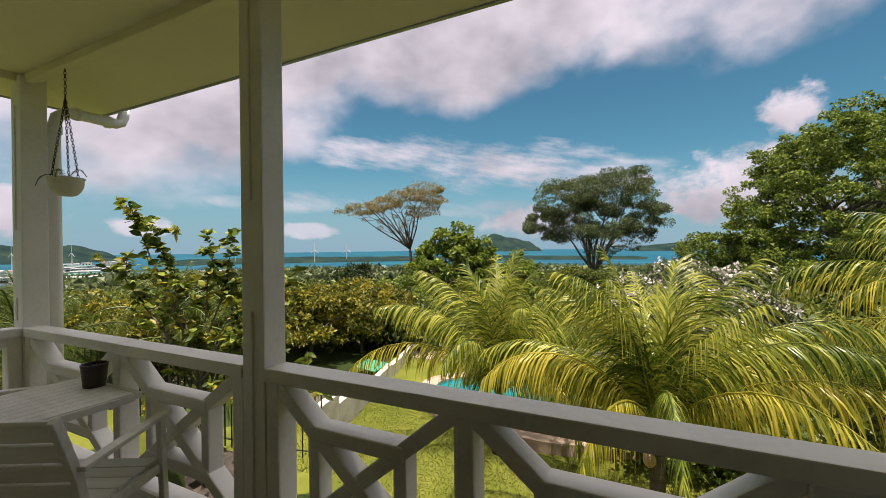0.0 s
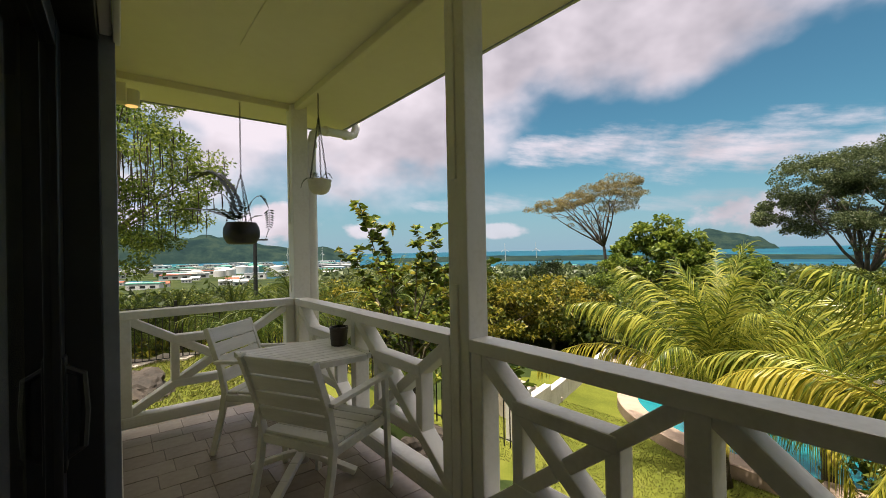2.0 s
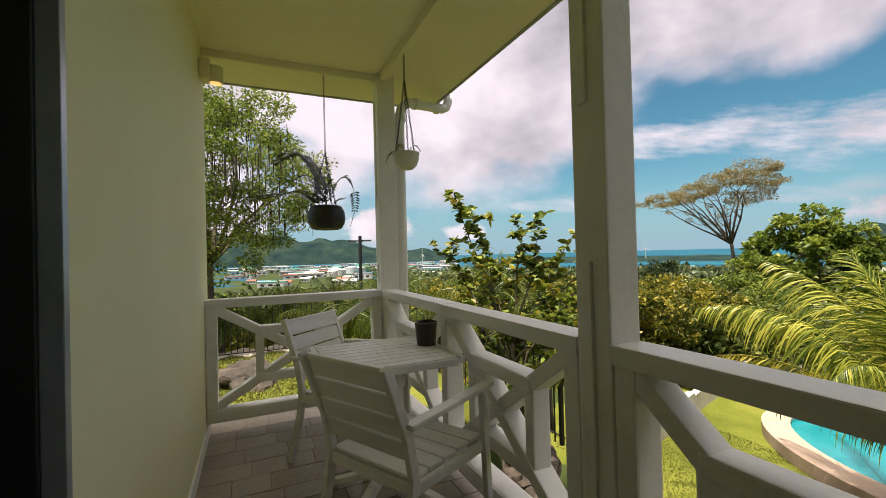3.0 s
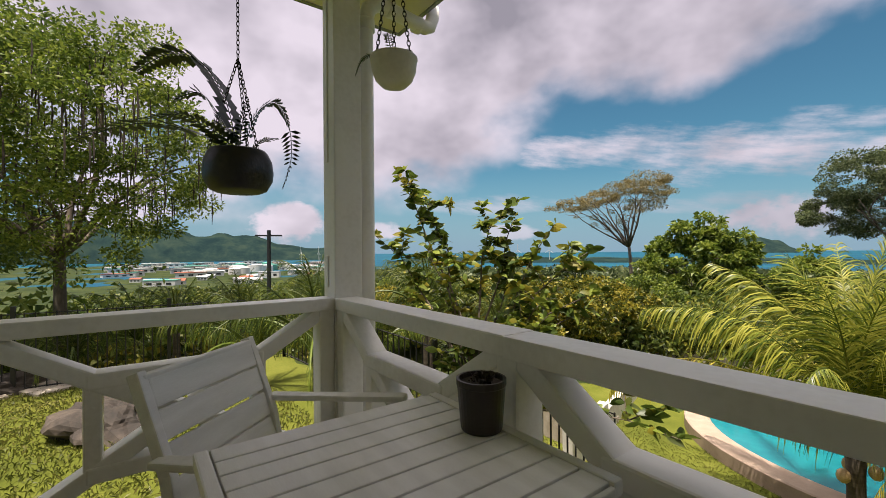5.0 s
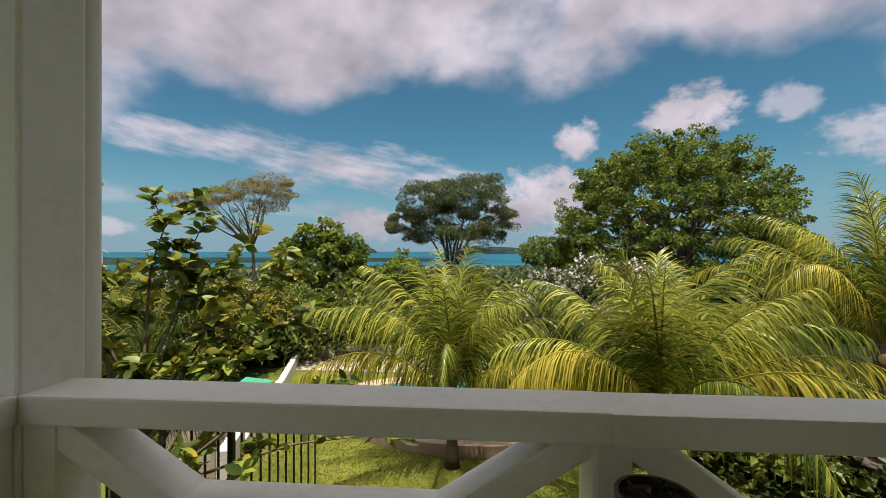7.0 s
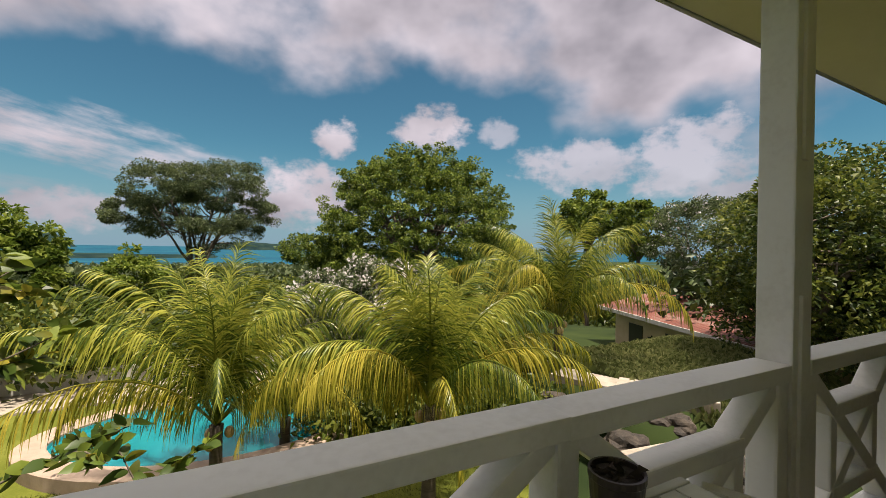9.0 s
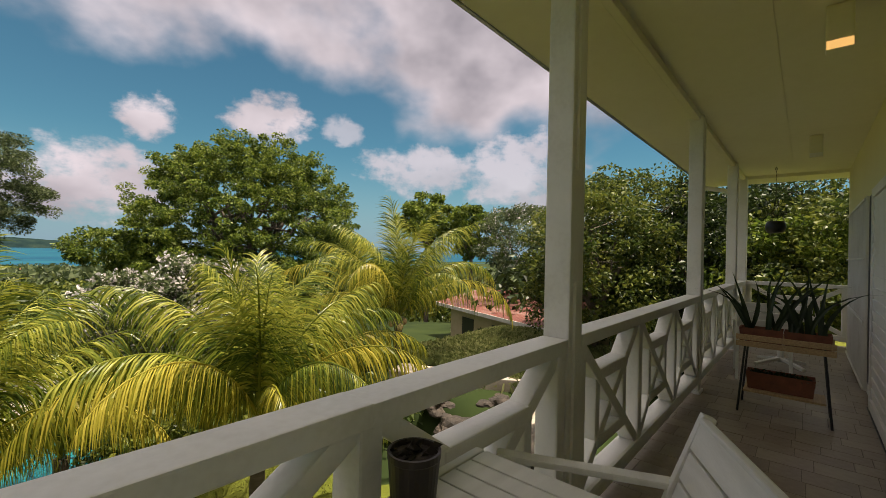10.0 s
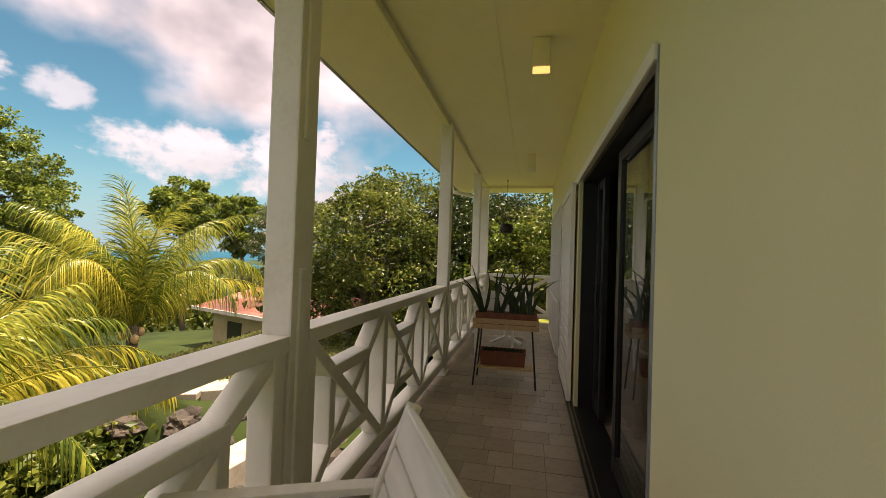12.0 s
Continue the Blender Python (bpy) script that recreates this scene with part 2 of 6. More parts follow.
CREAM = material("cream_wall", [(0.42, 0.34, 0.19), (0.5, 0.42, 0.26)], scale=2, rough=0.8)
# bluish cast of air haze over the far hills is put into this colour
FAR_HILL = material("far_hill", [(0.010, 0.022, 0.024), (0.016, 0.032, 0.030), (0.028, 0.046, 0.036)], scale=0.02, fine=0.11, rough=1, bump=0, spec=0.0)
LEAF_PALM_OLD = leaf_mat("ripe_palm_leaf", (0.11, 0.13, 0.015), (0.29, 0.275, 0.032), (0.50, 0.42, 0.066), 0.38, 0.34)
LEAF_PALM = leaf_mat("palm_leaf", (0.042, 0.075, 0.010), (0.165, 0.205, 0.026), (0.39, 0.385, 0.066), 0.36, 0.34)
LEAF_BIG = leaf_mat("dark_green_leaf", (0.05, 0.085, 0.014), (0.12, 0.175, 0.026), (0.24, 0.29, 0.045), 0.36)
# very dark green; in the woodland it also carries the inner shade as colour
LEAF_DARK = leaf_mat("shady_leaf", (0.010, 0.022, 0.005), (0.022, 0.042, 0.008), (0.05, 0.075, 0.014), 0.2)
# grey-green, paled so that the haze over distant trees sits in the colour
LEAF_MID = leaf_mat("hazed_grey_green_leaf", (0.05, 0.075, 0.03), (0.095, 0.13, 0.052), (0.16, 0.19, 0.08), 0.34)
LEAF_YELLOW = leaf_mat("yellowish_leaf", (0.055, 0.075, 0.01), (0.13, 0.14, 0.016), (0.32, 0.27, 0.035), 0.35)
LEAF_BRIGHT = leaf_mat("bright_leaf", (0.07, 0.115, 0.016), (0.14, 0.20, 0.028), (0.25, 0.30, 0.05), 0.42)
LEAF_TAN = leaf_mat("tan_feathery_leaf", (0.15, 0.125, 0.05), (0.26, 0.215, 0.09), (0.36, 0.30, 0.14), 0.4)
LEAF_HEDGE = leaf_mat("hedge_leaf", (0.035, 0.06, 0.012), (0.085, 0.12, 0.02), (0.18, 0.20, 0.035), 0.34)
LEAF_GRASS = leaf_mat("tall_grass_blade", (0.13, 0.16, 0.05), (0.24, 0.27, 0.10), (0.36, 0.37, 0.16), 0.4)
FLOWER = leaf_mat("white_blossom", (0.45, 0.40, 0.38), (0.62, 0.57, 0.55), (0.75, 0.70, 0.68), 0.3)
POD = material("seed_pod", [(0.025, 0.018, 0.012), (0.05, 0.035, 0.022)], rough=0.8)
SUCC = leaf_mat("striped_blade", (0.02, 0.035, 0.012), (0.05, 0.07, 0.03), (0.12, 0.13, 0.06), 0.15)
CURTAIN = material("grey_curtain", [(0.16, 0.16, 0.16), (0.24, 0.24, 0.24)], scale=3, rough=0.9)
LAMP_GLOW = glow("lamp_lens", (1.0, 0.6, 0.22), 0.5)
ROOF_TOP = material("roof_sheet", [(0.12, 0.12, 0.12), (0.2, 0.2, 0.2)], rough=0.6)
TOWN_W = material("town_white", [(0.45, 0.44, 0.42), (0.6, 0.6, 0.58)], scale=0.1, rough=0.8, bump=0)
TOWN_R = material("town_red_roof", [(0.22, 0.06, 0.035), (0.32, 0.11, 0.06)], scale=0.1, rough=0.8, bump=0)
TOWN_G = material("town_green_wall", [(0.05, 0.22, 0.17), (0.09, 0.30, 0.24)], scale=0.1, rough=0.8, bump=0)
TOWN_B = material("town_grey_roof", [(0.25, 0.26, 0.27), (0.38, 0.39, 0.4)], scale=0.1, rough=0.8, bump=0)
GREENSHADE = material("green_awning", [(0.02, 0.22, 0.12), (0.03, 0.28, 0.16)], rough=0.7)


# ---------------------------------------------------------------- building helpers
def box(bm, x0, x1, y0, y1, z0, z1, bevel=0.0, m=None):
    r = bmesh.ops.create_cube(bm, size=1.0)
    vs = r["verts"]
    bmesh.ops.scale(bm, vec=(x1 - x0, y1 - y0, z1 - z0), verts=vs)
    bmesh.ops.translate(bm, vec=((x0 + x1) / 2, (y0 + y1) / 2, (z0 + z1) / 2), verts=vs)
    if bevel:
        es = {e for v in vs for e in v.link_edges}
        r = bmesh.ops.bevel(bm, geom=list(es), offset=bevel, segments=2, profile=0.6, affect="EDGES")
        vs = list({v for v in r["verts"]} | {v for v in vs if v.is_valid})
    if m is not None:
        bmesh.ops.transform(bm, matrix=m, verts=[v for v in vs if v.is_valid])
    return vs


def bar(bm, a, b, w, d, bevel=0.006, up=(0, 1, 0)):
    """A squared member from a to b: w across, d along up."""
    a, b = Vector(a), Vector(b)
    ax = (b - a).normalized()
    u = Vector(up)
    u = (u - ax * u.dot(ax)).normalized()
    s = ax.cross(u)
    m = Matrix((ax, s, u)).transposed().to_4x4()
    m.translation = (a + b) / 2
    h = (b - a).length / 2
    box(bm, -h, h, -w / 2, w / 2, -d / 2, d / 2, bevel, m)


def tube(bm, pts, radii, sides=8, cap=True):
    pts = [Vector(p) for p in pts]
    rings = []
    side = None
    for i, p in enumerate(pts):
        d = (pts[min(i + 1, len(pts) - 1)] - pts[max(i - 1, 0)]).normalized()
        if side is None:
            side = d.orthogonal().normalized()
        side = (side - d * side.dot(d)).normalized()
        o = d.cross(side)
        r = radii[i] if isinstance(radii, (list, tuple)) else radii
        rings.append([bm.verts.new(p + (side * math.cos(2 * math.pi * k / sides) + o * math.sin(2 * math.pi * k / sides)) * r) for k in range(sides)])
    for r0, r1 in zip(rings, rings[1:]):
        for k in range(sides):
            bm.faces.new((r0[k], r0[(k + 1) % sides], r1[(k + 1) % sides], r1[k]))
    if cap:
        bm.faces.new(rings[0][::-1])
        bm.faces.new(rings[-1])


def lathe(bm, profile, sides=28, at=(0, 0, 0)):
    rings = []
    for r, z in profile:
        rings.append([bm.verts.new((at[0] + r * math.cos(2 * math.pi * k / sides), at[1] + r * math.sin(2 * math.pi * k / sides), at[2] + z)) for k in range(sides)])
    for r0, r1 in zip(rings, rings[1:]):
        for k in range(sides):
            bm.faces.new((r0[k], r0[(k + 1) % sides], r1[(k + 1) % sides], r1[k]))
    bm.faces.new(rings[0][::-1])
    bm.faces.new(rings[-1])


def mesh_ob(name, bm, mat, smooth=False):
    bmesh.ops.recalc_face_normals(bm, faces=bm.faces)
    me = bpy.data.meshes.new(name)
    bm.to_mesh(me)
    bm.free()
    if smooth:
        me.polygons.foreach_set("use_smooth", [True] * len(me.polygons))
    me.materials.append(mat)
    return new(name, me)


def part(name, bm, mat, parent, label="", smooth=False):
    ob = mesh_ob(name, bm, mat, smooth)
    ob.parent = parent
    if label:
        tagged(ob, label)
    return ob


def data_ob(name, verts, faces, mat, parent=None, smooth=False):
    me = bpy.data.meshes.new(name)
    me.from_pydata(verts, [], faces)
    me.materials.append(mat)
    if smooth:
        me.polygons.foreach_set("use_smooth", [True] * len(me.polygons))
    ob = new(name, me)
    if parent:
        ob.parent = parent
    return ob


def empty(name, at, label, category, group="", kind=""):
    ob = new(name)
    ob.location = at
    return tagged(ob, label, category, group, kind)


def boxes(name, rows, mat, bevel=0.0):
    bm = bmesh.new()
    for r in rows:
        box(bm, *r, bevel)
    return mesh_ob(name, bm, mat)


rng = np.random.default_rng(7)


def leaf_mesh(centers, normals, length, width, droop=0.15, spread=0.6, mat=None, name="crown", parent=None, seed=1):
    """Many folded leaves (two bent quads each), turned at random about the way they face."""
    g = np.random.default_rng(seed)
    n = len(centers)
    d = normals + g.normal(0, spread, (n, 3))
    d /= np.linalg.norm(d, axis=1)[:, None] + 1e-9
    r = g.normal(0, 1, (n, 3))
    s = np.cross(d, r)
    s /= np.linalg.norm(s, axis=1)[:, None] + 1e-9
    u = np.cross(s, d)
    sz = g.uniform(0.65, 1.3, (n, 1))
    ln, wd = length * sz, width * sz
    base, tip = centers, centers + d * ln - np.array([0, 0, 1.0]) * droop * ln
    mid = centers + d * ln * 0.5
    fold = u * wd * 0.25
    left, right = mid + s * wd * 0.5 + fold, mid - s * wd * 0.5 + fold
    v = np.stack([base, left, tip, right], 1).reshape(-1, 3)
    i = np.arange(n)[:, None] * 4
    f = np.concatenate([i + np.array([[0, 1, 2]]), i + np.array([[0, 2, 3]])], 1).reshape(-1, 3)
    return data_ob(name, v.tolist(), f.tolist(), mat, parent)


# ---------------------------------------------------------------- the house
WY = -1.28          # front face of the house wall
CZ = 2.77           # ceiling
RAIL = 0.97
POST_X = [-0.15, 2.27, 5.30, 8.00, 9.40]
END_X = 9.55
DOOR0, DOOR1, DOOR_H = 2.38, 4.72, 2.03

wall = boxes("wall_front", [(-0.25, DOOR0, WY - 0.2, WY, -0.6, CZ + 0.05), (DOOR1, END_X + 0.1, WY - 0.2, WY, -0.6, CZ + 0.05),
                            (DOOR0, DOOR1, WY - 0.2, WY, DOOR_H, CZ + 0.05)], YELLOW)
tagged(wall, "pale yellow rendered house wall behind the veranda", "wall", kind="structure")
for nm, rows, lab in (("wall_side", [(-0.25, -0.05, -7, WY - 0.2, -4, 3)], "yellow side wall of the house"),
                      ("wall_back", [(-0.25, END_X + 0.1, -5.2, -5.0, -4, 3)], "plain back wall of the room"),
                      ("wall_far", [(END_X - 0.1, END_X + 0.1, -5.0, WY - 0.2, -4, 3)], "plain far wall of the room")):
    tagged(boxes(nm, rows, YELLOW if nm == "wall_side" else ROOM), lab, "wall", kind="structure")
tagged(boxes("baseboard", [(-0.245, DOOR0, WY, WY + 0.012, 0.0, 0.09), (5.95, END_X, WY, WY + 0.012, 0.0, 0.09)], WHITE), "white skirting board along the wall", "baseboard", kind="structure")
tagged(boxes("room_floor", [(-0.05, END_X - 0.1, -5, WY - 0.2, -0.2, -0.005)], STONE), "smooth grey floor of the dim room", "floor", kind="structure")
tagged(boxes("room_ceiling", [(-0.05, END_X - 0.1, -5, WY - 0.2, 2.6, 2.7)], ROOM), "plain ceiling of the dim room", "ceiling", kind="structure")


def build_ceiling():
    bm = bmesh.new()
    EX0, EX1, EY, EZ = -0.52, END_X + 0.5, 0.68, 2.72
    ix0, ix1, iy = -0.06, END_X - 0.02, 0.06
    rows = [[(ix0, WY, CZ), (ix1, WY, CZ), (ix1, iy, CZ), (ix0, iy, CZ)],
            [(ix0, iy, CZ), (ix1, iy, CZ), (EX1, EY, EZ), (EX0, EY, EZ)],
            [(ix0, WY, CZ), (ix0, iy, CZ), (EX0, EY, EZ), (EX0, WY - 0.1, EZ)],
            [(ix1, iy, CZ), (ix1, WY, CZ), (EX1, WY - 0.1, EZ), (EX1, EY, EZ)]]
    for r in rows:
        bm.faces.new([bm.verts.new(p) for p in r])
    bmesh.ops.remove_doubles(bm, verts=bm.verts, dist=0.001)
    r = bmesh.ops.extrude_face_region(bm, geom=bm.faces[:])
    bmesh.ops.translate(bm, vec=(0, 0, 0.12), verts=[v for v in r["geom"] if isinstance(v, bmesh.types.BMVert)])
    ob = mesh_ob("ceiling", bm, CEIL)
    return tagged(ob, "cream painted veranda ceiling with sloping eaves", "ceiling", kind="structure")


build_ceiling()
bm = bmesh.new()
for x0, x1 in ((-0.07, 2.29), (2.31, 5.34), (5.36, 8.02), (8.04, END_X)):
    box(bm, x0, x1, 0.03, 0.085, CZ - 0.055, CZ + 0.01, 0.008)
    box(bm, x0, x1, 0.095, 0.125, CZ - 0.035, CZ + 0.01, 0.006)
box(bm, -0.10, -0.05, WY + 0.01, 0.02, CZ - 0.055, CZ + 0.01, 0.008)
box(bm, -0.14, -0.11, WY + 0.01, 0.02, CZ - 0.035, CZ + 0.01, 0.006)
box(bm, END_X - 0.12, END_X - 0.07, WY + 0.01, 0.02, CZ - 0.055, CZ + 0.01, 0.008)
box(bm, 0.9, 8.9, -0.62, -0.605, CZ - 0.006, CZ + 0.01)
tagged(mesh_ob("trim", bm, CEIL), "cream moulding strip along the ceiling edge", "trim", kind="structure")
bm = bmesh.new()
box(bm, -0.545, END_X + 0.52, 0.68, 0.705, 2.71, 2.86, 0.004)
box(bm, -0.545, -0.52, WY - 0.3, 0.68, 2.71, 2.86, 0.004)
tagged(mesh_ob("fascia", bm, STEEL), "grey eaves board round the roof edge", "trim", kind="structure")
bm = bmesh.new()
vs = [bm.verts.new(p) for p in ((-0.56, 0.72, 2.87), (END_X + 0.55, 0.72, 2.87), (END_X - 2.5, -2.6, 4.2), (2.6, -2.6, 4.2), (-0.56, -6, 2.87), (END_X + 0.55, -6, 2.87))]
for f in ((0, 1, 2, 3), (0, 3, 4), (1, 5, 2), (4, 3, 2, 5)):
    bm.faces.new([vs[k] for k in f])
tagged(mesh_ob("roof", bm, ROOF_TOP), "grey sheet hip roof over the house", "roof", kind="structure")

# gutter return and downpipes at the two corners
def downpipe(at, runs, collars, label):
    dp = empty("downpipe", at, label, "downpipe")
    o = Vector(at)
    bm = bmesh.new()
    tube(bm, [Vector(p) - o for p in runs], 0.042, 14)
    part("pipe", bm, WHITE, dp, smooth=True)
    for p0, p1 in collars:
        bm = bmesh.new()
        tube(bm, [Vector(p0) - o, Vector(p1) - o], 0.051, 14)
        part("collar", bm, WHITE, dp, smooth=True)


downpipe((-0.08, 0.215, 0.1), [(-0.08, 0.215, 0.1), (-0.08, 0.215, 1.2), (-0.08, 0.215, 2.45), (-0.08, 0.235, 2.53), (-0.09, 0.30, 2.585), (-0.14, 0.45, 2.60), (-0.19, 0.68, 2.61), (-0.195, 0.72, 2.63), (-0.2, 0.745, 2.69), (-0.2, 0.75, 2.76)],
         [((-0.19, 0.60, 2.609), (-0.19, 0.64, 2.61)), ((-0.105, 0.355, 2.592), (-0.115, 0.39, 2.596)), ((-0.08, 0.215, 2.40), (-0.08, 0.215, 2.46))], "white plastic rainwater pipe running down the corner post")
downpipe((END_X + .05, 0.2, 0.1), [(END_X - .3, 0.75, 2.74), (END_X - .3, 0.72, 2.62), (END_X - .1, 0.35, 2.56), (END_X + .05, 0.22, 2.5), (END_X + .05, 0.2, 1.2), (END_X + .05, 0.2, 0.1)],
         [((END_X + .05, 0.2, 2.36), (END_X + .05, 0.2, 2.42))], "white rainwater pipe at the far corner post")

# ---------------------------------------------------------------- posts and railings
def make_post(x0, corner=False):
    bm = bmesh.new()
    if corner:
        box(bm, x0, x0 + 0.15, 0.0, 0.15, -0.02, CZ - 0.01, 0.008)
    else:
        box(bm, x0 + 0.008, x0 + 0.15, 0.0, 0.125, -0.02, CZ - 0.01, 0.008)
    post = empty("veranda_post", (x0, 0, 0), "square white painted wooden veranda post", "post", "veranda posts")
    bmesh.ops.translate(bm, vec=(-x0, 0, 0), verts=bm.verts)
    part("shaft", bm, WHITE, post)
    if corner:
        rows = ((0.045, 0.075, -0.008, 0.004, 1.02, 1.18, 0.003), (0.045, 0.075, -0.008, 0.004, 1.66, 2.55, 0.003))
    else:
        rows = ((0.045, 0.085, -0.012, 0.004, 0.20, 1.22, 0.005), (0.045, 0.085, -0.012, 0.004, 1.72, CZ - .06, 0.005))
    for r in rows:
        bm = bmesh.new()
        box(bm, *r)
        part("cover_strip", bm, WHITE, post)
    bm = bmesh.new()
    box(bm, -0.012, 0.162, -0.014, 0.164, -0.015, 0.028, 0.006)
    part("base_plate", bm, WHITE, post)
    return post


for k, px in enumerate(POST_X):
    make_post(px, k in (0, 4))

RH = 0.061          # height of the top rail
BOT0, BOT1 = 0.10, 0.19
RTOP0 = RAIL - RH + 0.003


def panel_parts(rail, at, m):
    """One lattice panel from u=0 to u=w: crossed braces with an inner frame."""
    w = at
    z0, z1 = BOT1, RTOP0
    h = z1 - z0
    P = lambda u, z: m @ Vector((u, 0.06, z))
    up = m.to_3x3() @ Vector((0, 1, 0))

    def stick(name, a, b, wid, dep):
        bm = bmesh.new()
        bar(bm, P(*a), P(*b), wid, dep, 0.008, up)
        part(name, bm, WHITE, rail)

    a, b = 0.26, 0.74
    stick("brace", (0.0, z1 - 0.0), (w, z0), 0.062, 0.096)
    # the crossing brace is set in two pieces
    c = Vector((w / 2, (z0 + z1) / 2))
    e = Vector((w, z1 - z0)).normalized() * 0.034
    stick("brace", (0.0, z0), (c.x - e.x, c.y - e.y), 0.062, 0.090)
    stick("brace", (c.x + e.x, c.y + e.y), (w, z1), 0.062, 0.090)
    for u in (a, b):
        stick("upright", (w * u, z0 + h * 0.27), (w * u, z0 + h * 0.73), 0.058, 0.084)
    for v in (0.26, 0.74):
        stick("crossbar", (w * a - 0.02, z0 + h * v), (w * b + 0.02, z0 + h * v), 0.062, 0.100)


def make_railing(length, m, panels, label, joint_at=0.0):
    rail = empty("railing", m.translation, label, "railing", "veranda railings")
    base = Matrix.Translation(-m.translation) @ m
    up = base.to_3x3() @ Vector((0, 1, 0))
    q = lambda u, yy, z: base @ Vector((u, yy, z))
    bm = bmesh.new()
    joint = joint_at or length
    bar(bm, q(0.0, 0.06, RAIL - RH / 2), q(joint, 0.06, RAIL - RH / 2), RH, 0.125, 0.006, up)
    part("top_rail", bm, WHITE, rail)
    if joint_at:
        bm = bmesh.new()
        bar(bm, q(joint - 0.004, 0.0615, RAIL - RH / 2 - 0.003), q(length, 0.0615, RAIL - RH / 2 - 0.003), RH, 0.125, 0.003, up)
        part("top_rail", bm, WHITE, rail)
    bm = bmesh.new()
    bar(bm, q(0, 0.06, (BOT0 + BOT1) / 2), q(length, 0.06, (BOT0 + BOT1) / 2), 0.09, 0.125, 0.02, up)
    part("bottom_rail", bm, WHITE, rail)
    sw = 0.075
    cuts = [0.0, joint_at, length] if joint_at else [length * k / panels for k in range(panels + 1)]
    for u0, u1 in zip(cuts, cuts[1:]):
        panel_parts(rail, u1 - u0 - sw, base @ Matrix.Translation((u0 + sw / 2, 0, 0)))
    for u in cuts:
        u = min(max(u, sw / 2), length - sw / 2)
        bm = bmesh.new()
        bar(bm, q(u, 0.06, BOT1 - 0.005), q(u, 0.06, RTOP0 + 0.005), sw, 0.108, 0.01, up)
        part("stile", bm, WHITE, rail)
    return rail


for k in range(4):
    a = POST_X[k] + 0.15
    make_railing(POST_X[k + 1] - a, pose(a, 0, 0), (2, 3, 3, 1)[k], "white painted lattice railing with crossed braces", 1.185 if k == 0 else 0.0)
make_railing(-WY - 0.0, pose(0, WY, 0, 0, 0, 90), 1, "white end railing with crossed braces beside the lawn")
make_railing(-WY - 0.0, pose(END_X, WY, 0, 0, 0, 90), 1, "white end railing at the far end of the veranda")

# ---------------------------------------------------------------- door, shutter, grille
def make_leaf(x0, x1, y, label, handle_x, handle_side=1):
    leaf = empty("sliding_door", (x0, y, 0.03), label, "door", "glass sliding doors")
    w, h = x1 - x0, DOOR_H - 0.10
    stile = None
    for nm, r in (("stile", (0, 0.085, -0.02, 0.02, 0, h)), ("stile", (w - 0.085, w, -0.02, 0.02, 0, h)),
                  ("top_rail", (0.085, w - 0.085, -0.018, 0.018, h - 0.07, h)), ("bottom_rail", (0.085, w - 0.085, -0.018, 0.018, 0, 0.11))):
        bm = bmesh.new()
        box(bm, *r, 0.003)
        edge = part(nm, bm, BLACK, leaf)
        stile = edge if nm == "stile" and r[0] == 0 else stile
    bm = bmesh.new()
    box(bm, 0.085, w - 0.085, -0.004, 0.004, 0.11, h - 0.07)
    part("pane", bm, GLASS, leaf, "clear reflecting glass pane")
    bm = bmesh.new()
    hx = handle_x
    tube(bm, [(hx, 0.02, 0.86), (hx, 0.055, 0.88), (hx, 0.06, 0.97), (hx, 0.055, 1.06), (hx, 0.02, 1.08)], 0.011, 8)
    box(bm, hx - 0.03, hx + 0.03, 0.018, 0.026, 0.83, 1.11, 0.006)
    part("handle", bm, BLACK, stile)
    return leaf


make_leaf(2.44, 3.58, WY - 0.125, "black framed glass sliding door pushed open", 0.045)
make_leaf(4.34, 4.70, WY - 0.170, "black framed narrow glass door leaf beside the shutter", 0.045)
bm = bmesh.new()
for r in ((DOOR0, DOOR0 + 0.03, WY - 0.19, WY - 0.03, 0.0, DOOR_H), (DOOR1 - 0.03, DOOR1, WY - 0.19, WY - 0.03, 0.0, DOOR_H), (DOOR0 + 0.03, DOOR1 - 0.03, WY - 0.19, WY - 0.03, DOOR_H - 0.06, DOOR_H)):
    box(bm, *r, 0.003)
tagged(mesh_ob("door_frame", bm, BLACK), "black aluminium frame of the sliding door", "door frame", kind="structure")
bm = bmesh.new()
box(bm, DOOR0 - 0.004, DOOR0 + 0.022, WY - 0.03, WY + 0.006, 0.0, DOOR_H, 0.002)
tagged(mesh_ob("door_jamb", bm, STEEL), "grey aluminium jamb strip with black keepers", "door frame", kind="structure")
bm = bmesh.new()
for r in ((DOOR0 - 0.3, 6.0, WY + 0.012, WY + 0.030, 0.001, 0.012), (DOOR0 - 0.3, 6.0, WY + 0.045, WY + 0.063, 0.001, 0.012), (DOOR0, DOOR1, WY - 0.19, WY, -0.01, 0.006)):
    box(bm, *r)
tagged(mesh_ob("door_track", bm, BLACK), "narrow dark floor track of the sliding doors", "door track", kind="structure")
bm = bmesh.new()
box(bm, DOOR0 + 0.002, 5.98, WY + 0.001, WY + 0.018, DOOR_H - 0.05, DOOR_H + 0.012, 0.004)
box(bm, DOOR0 + 0.002, DOOR1, WY - 0.028, WY - 0.001, DOOR_H - 0.035, DOOR_H - 0.004, 0.004)
tagged(mesh_ob("shutter_rail", bm, WHITE), "white painted rail above the door and shutter", "trim", kind="structure")
shut = empty("sliding_shutter", (4.80, WY + 0.02, 0.02), "white louvred shutter slid open beside the doorway", "shutter")
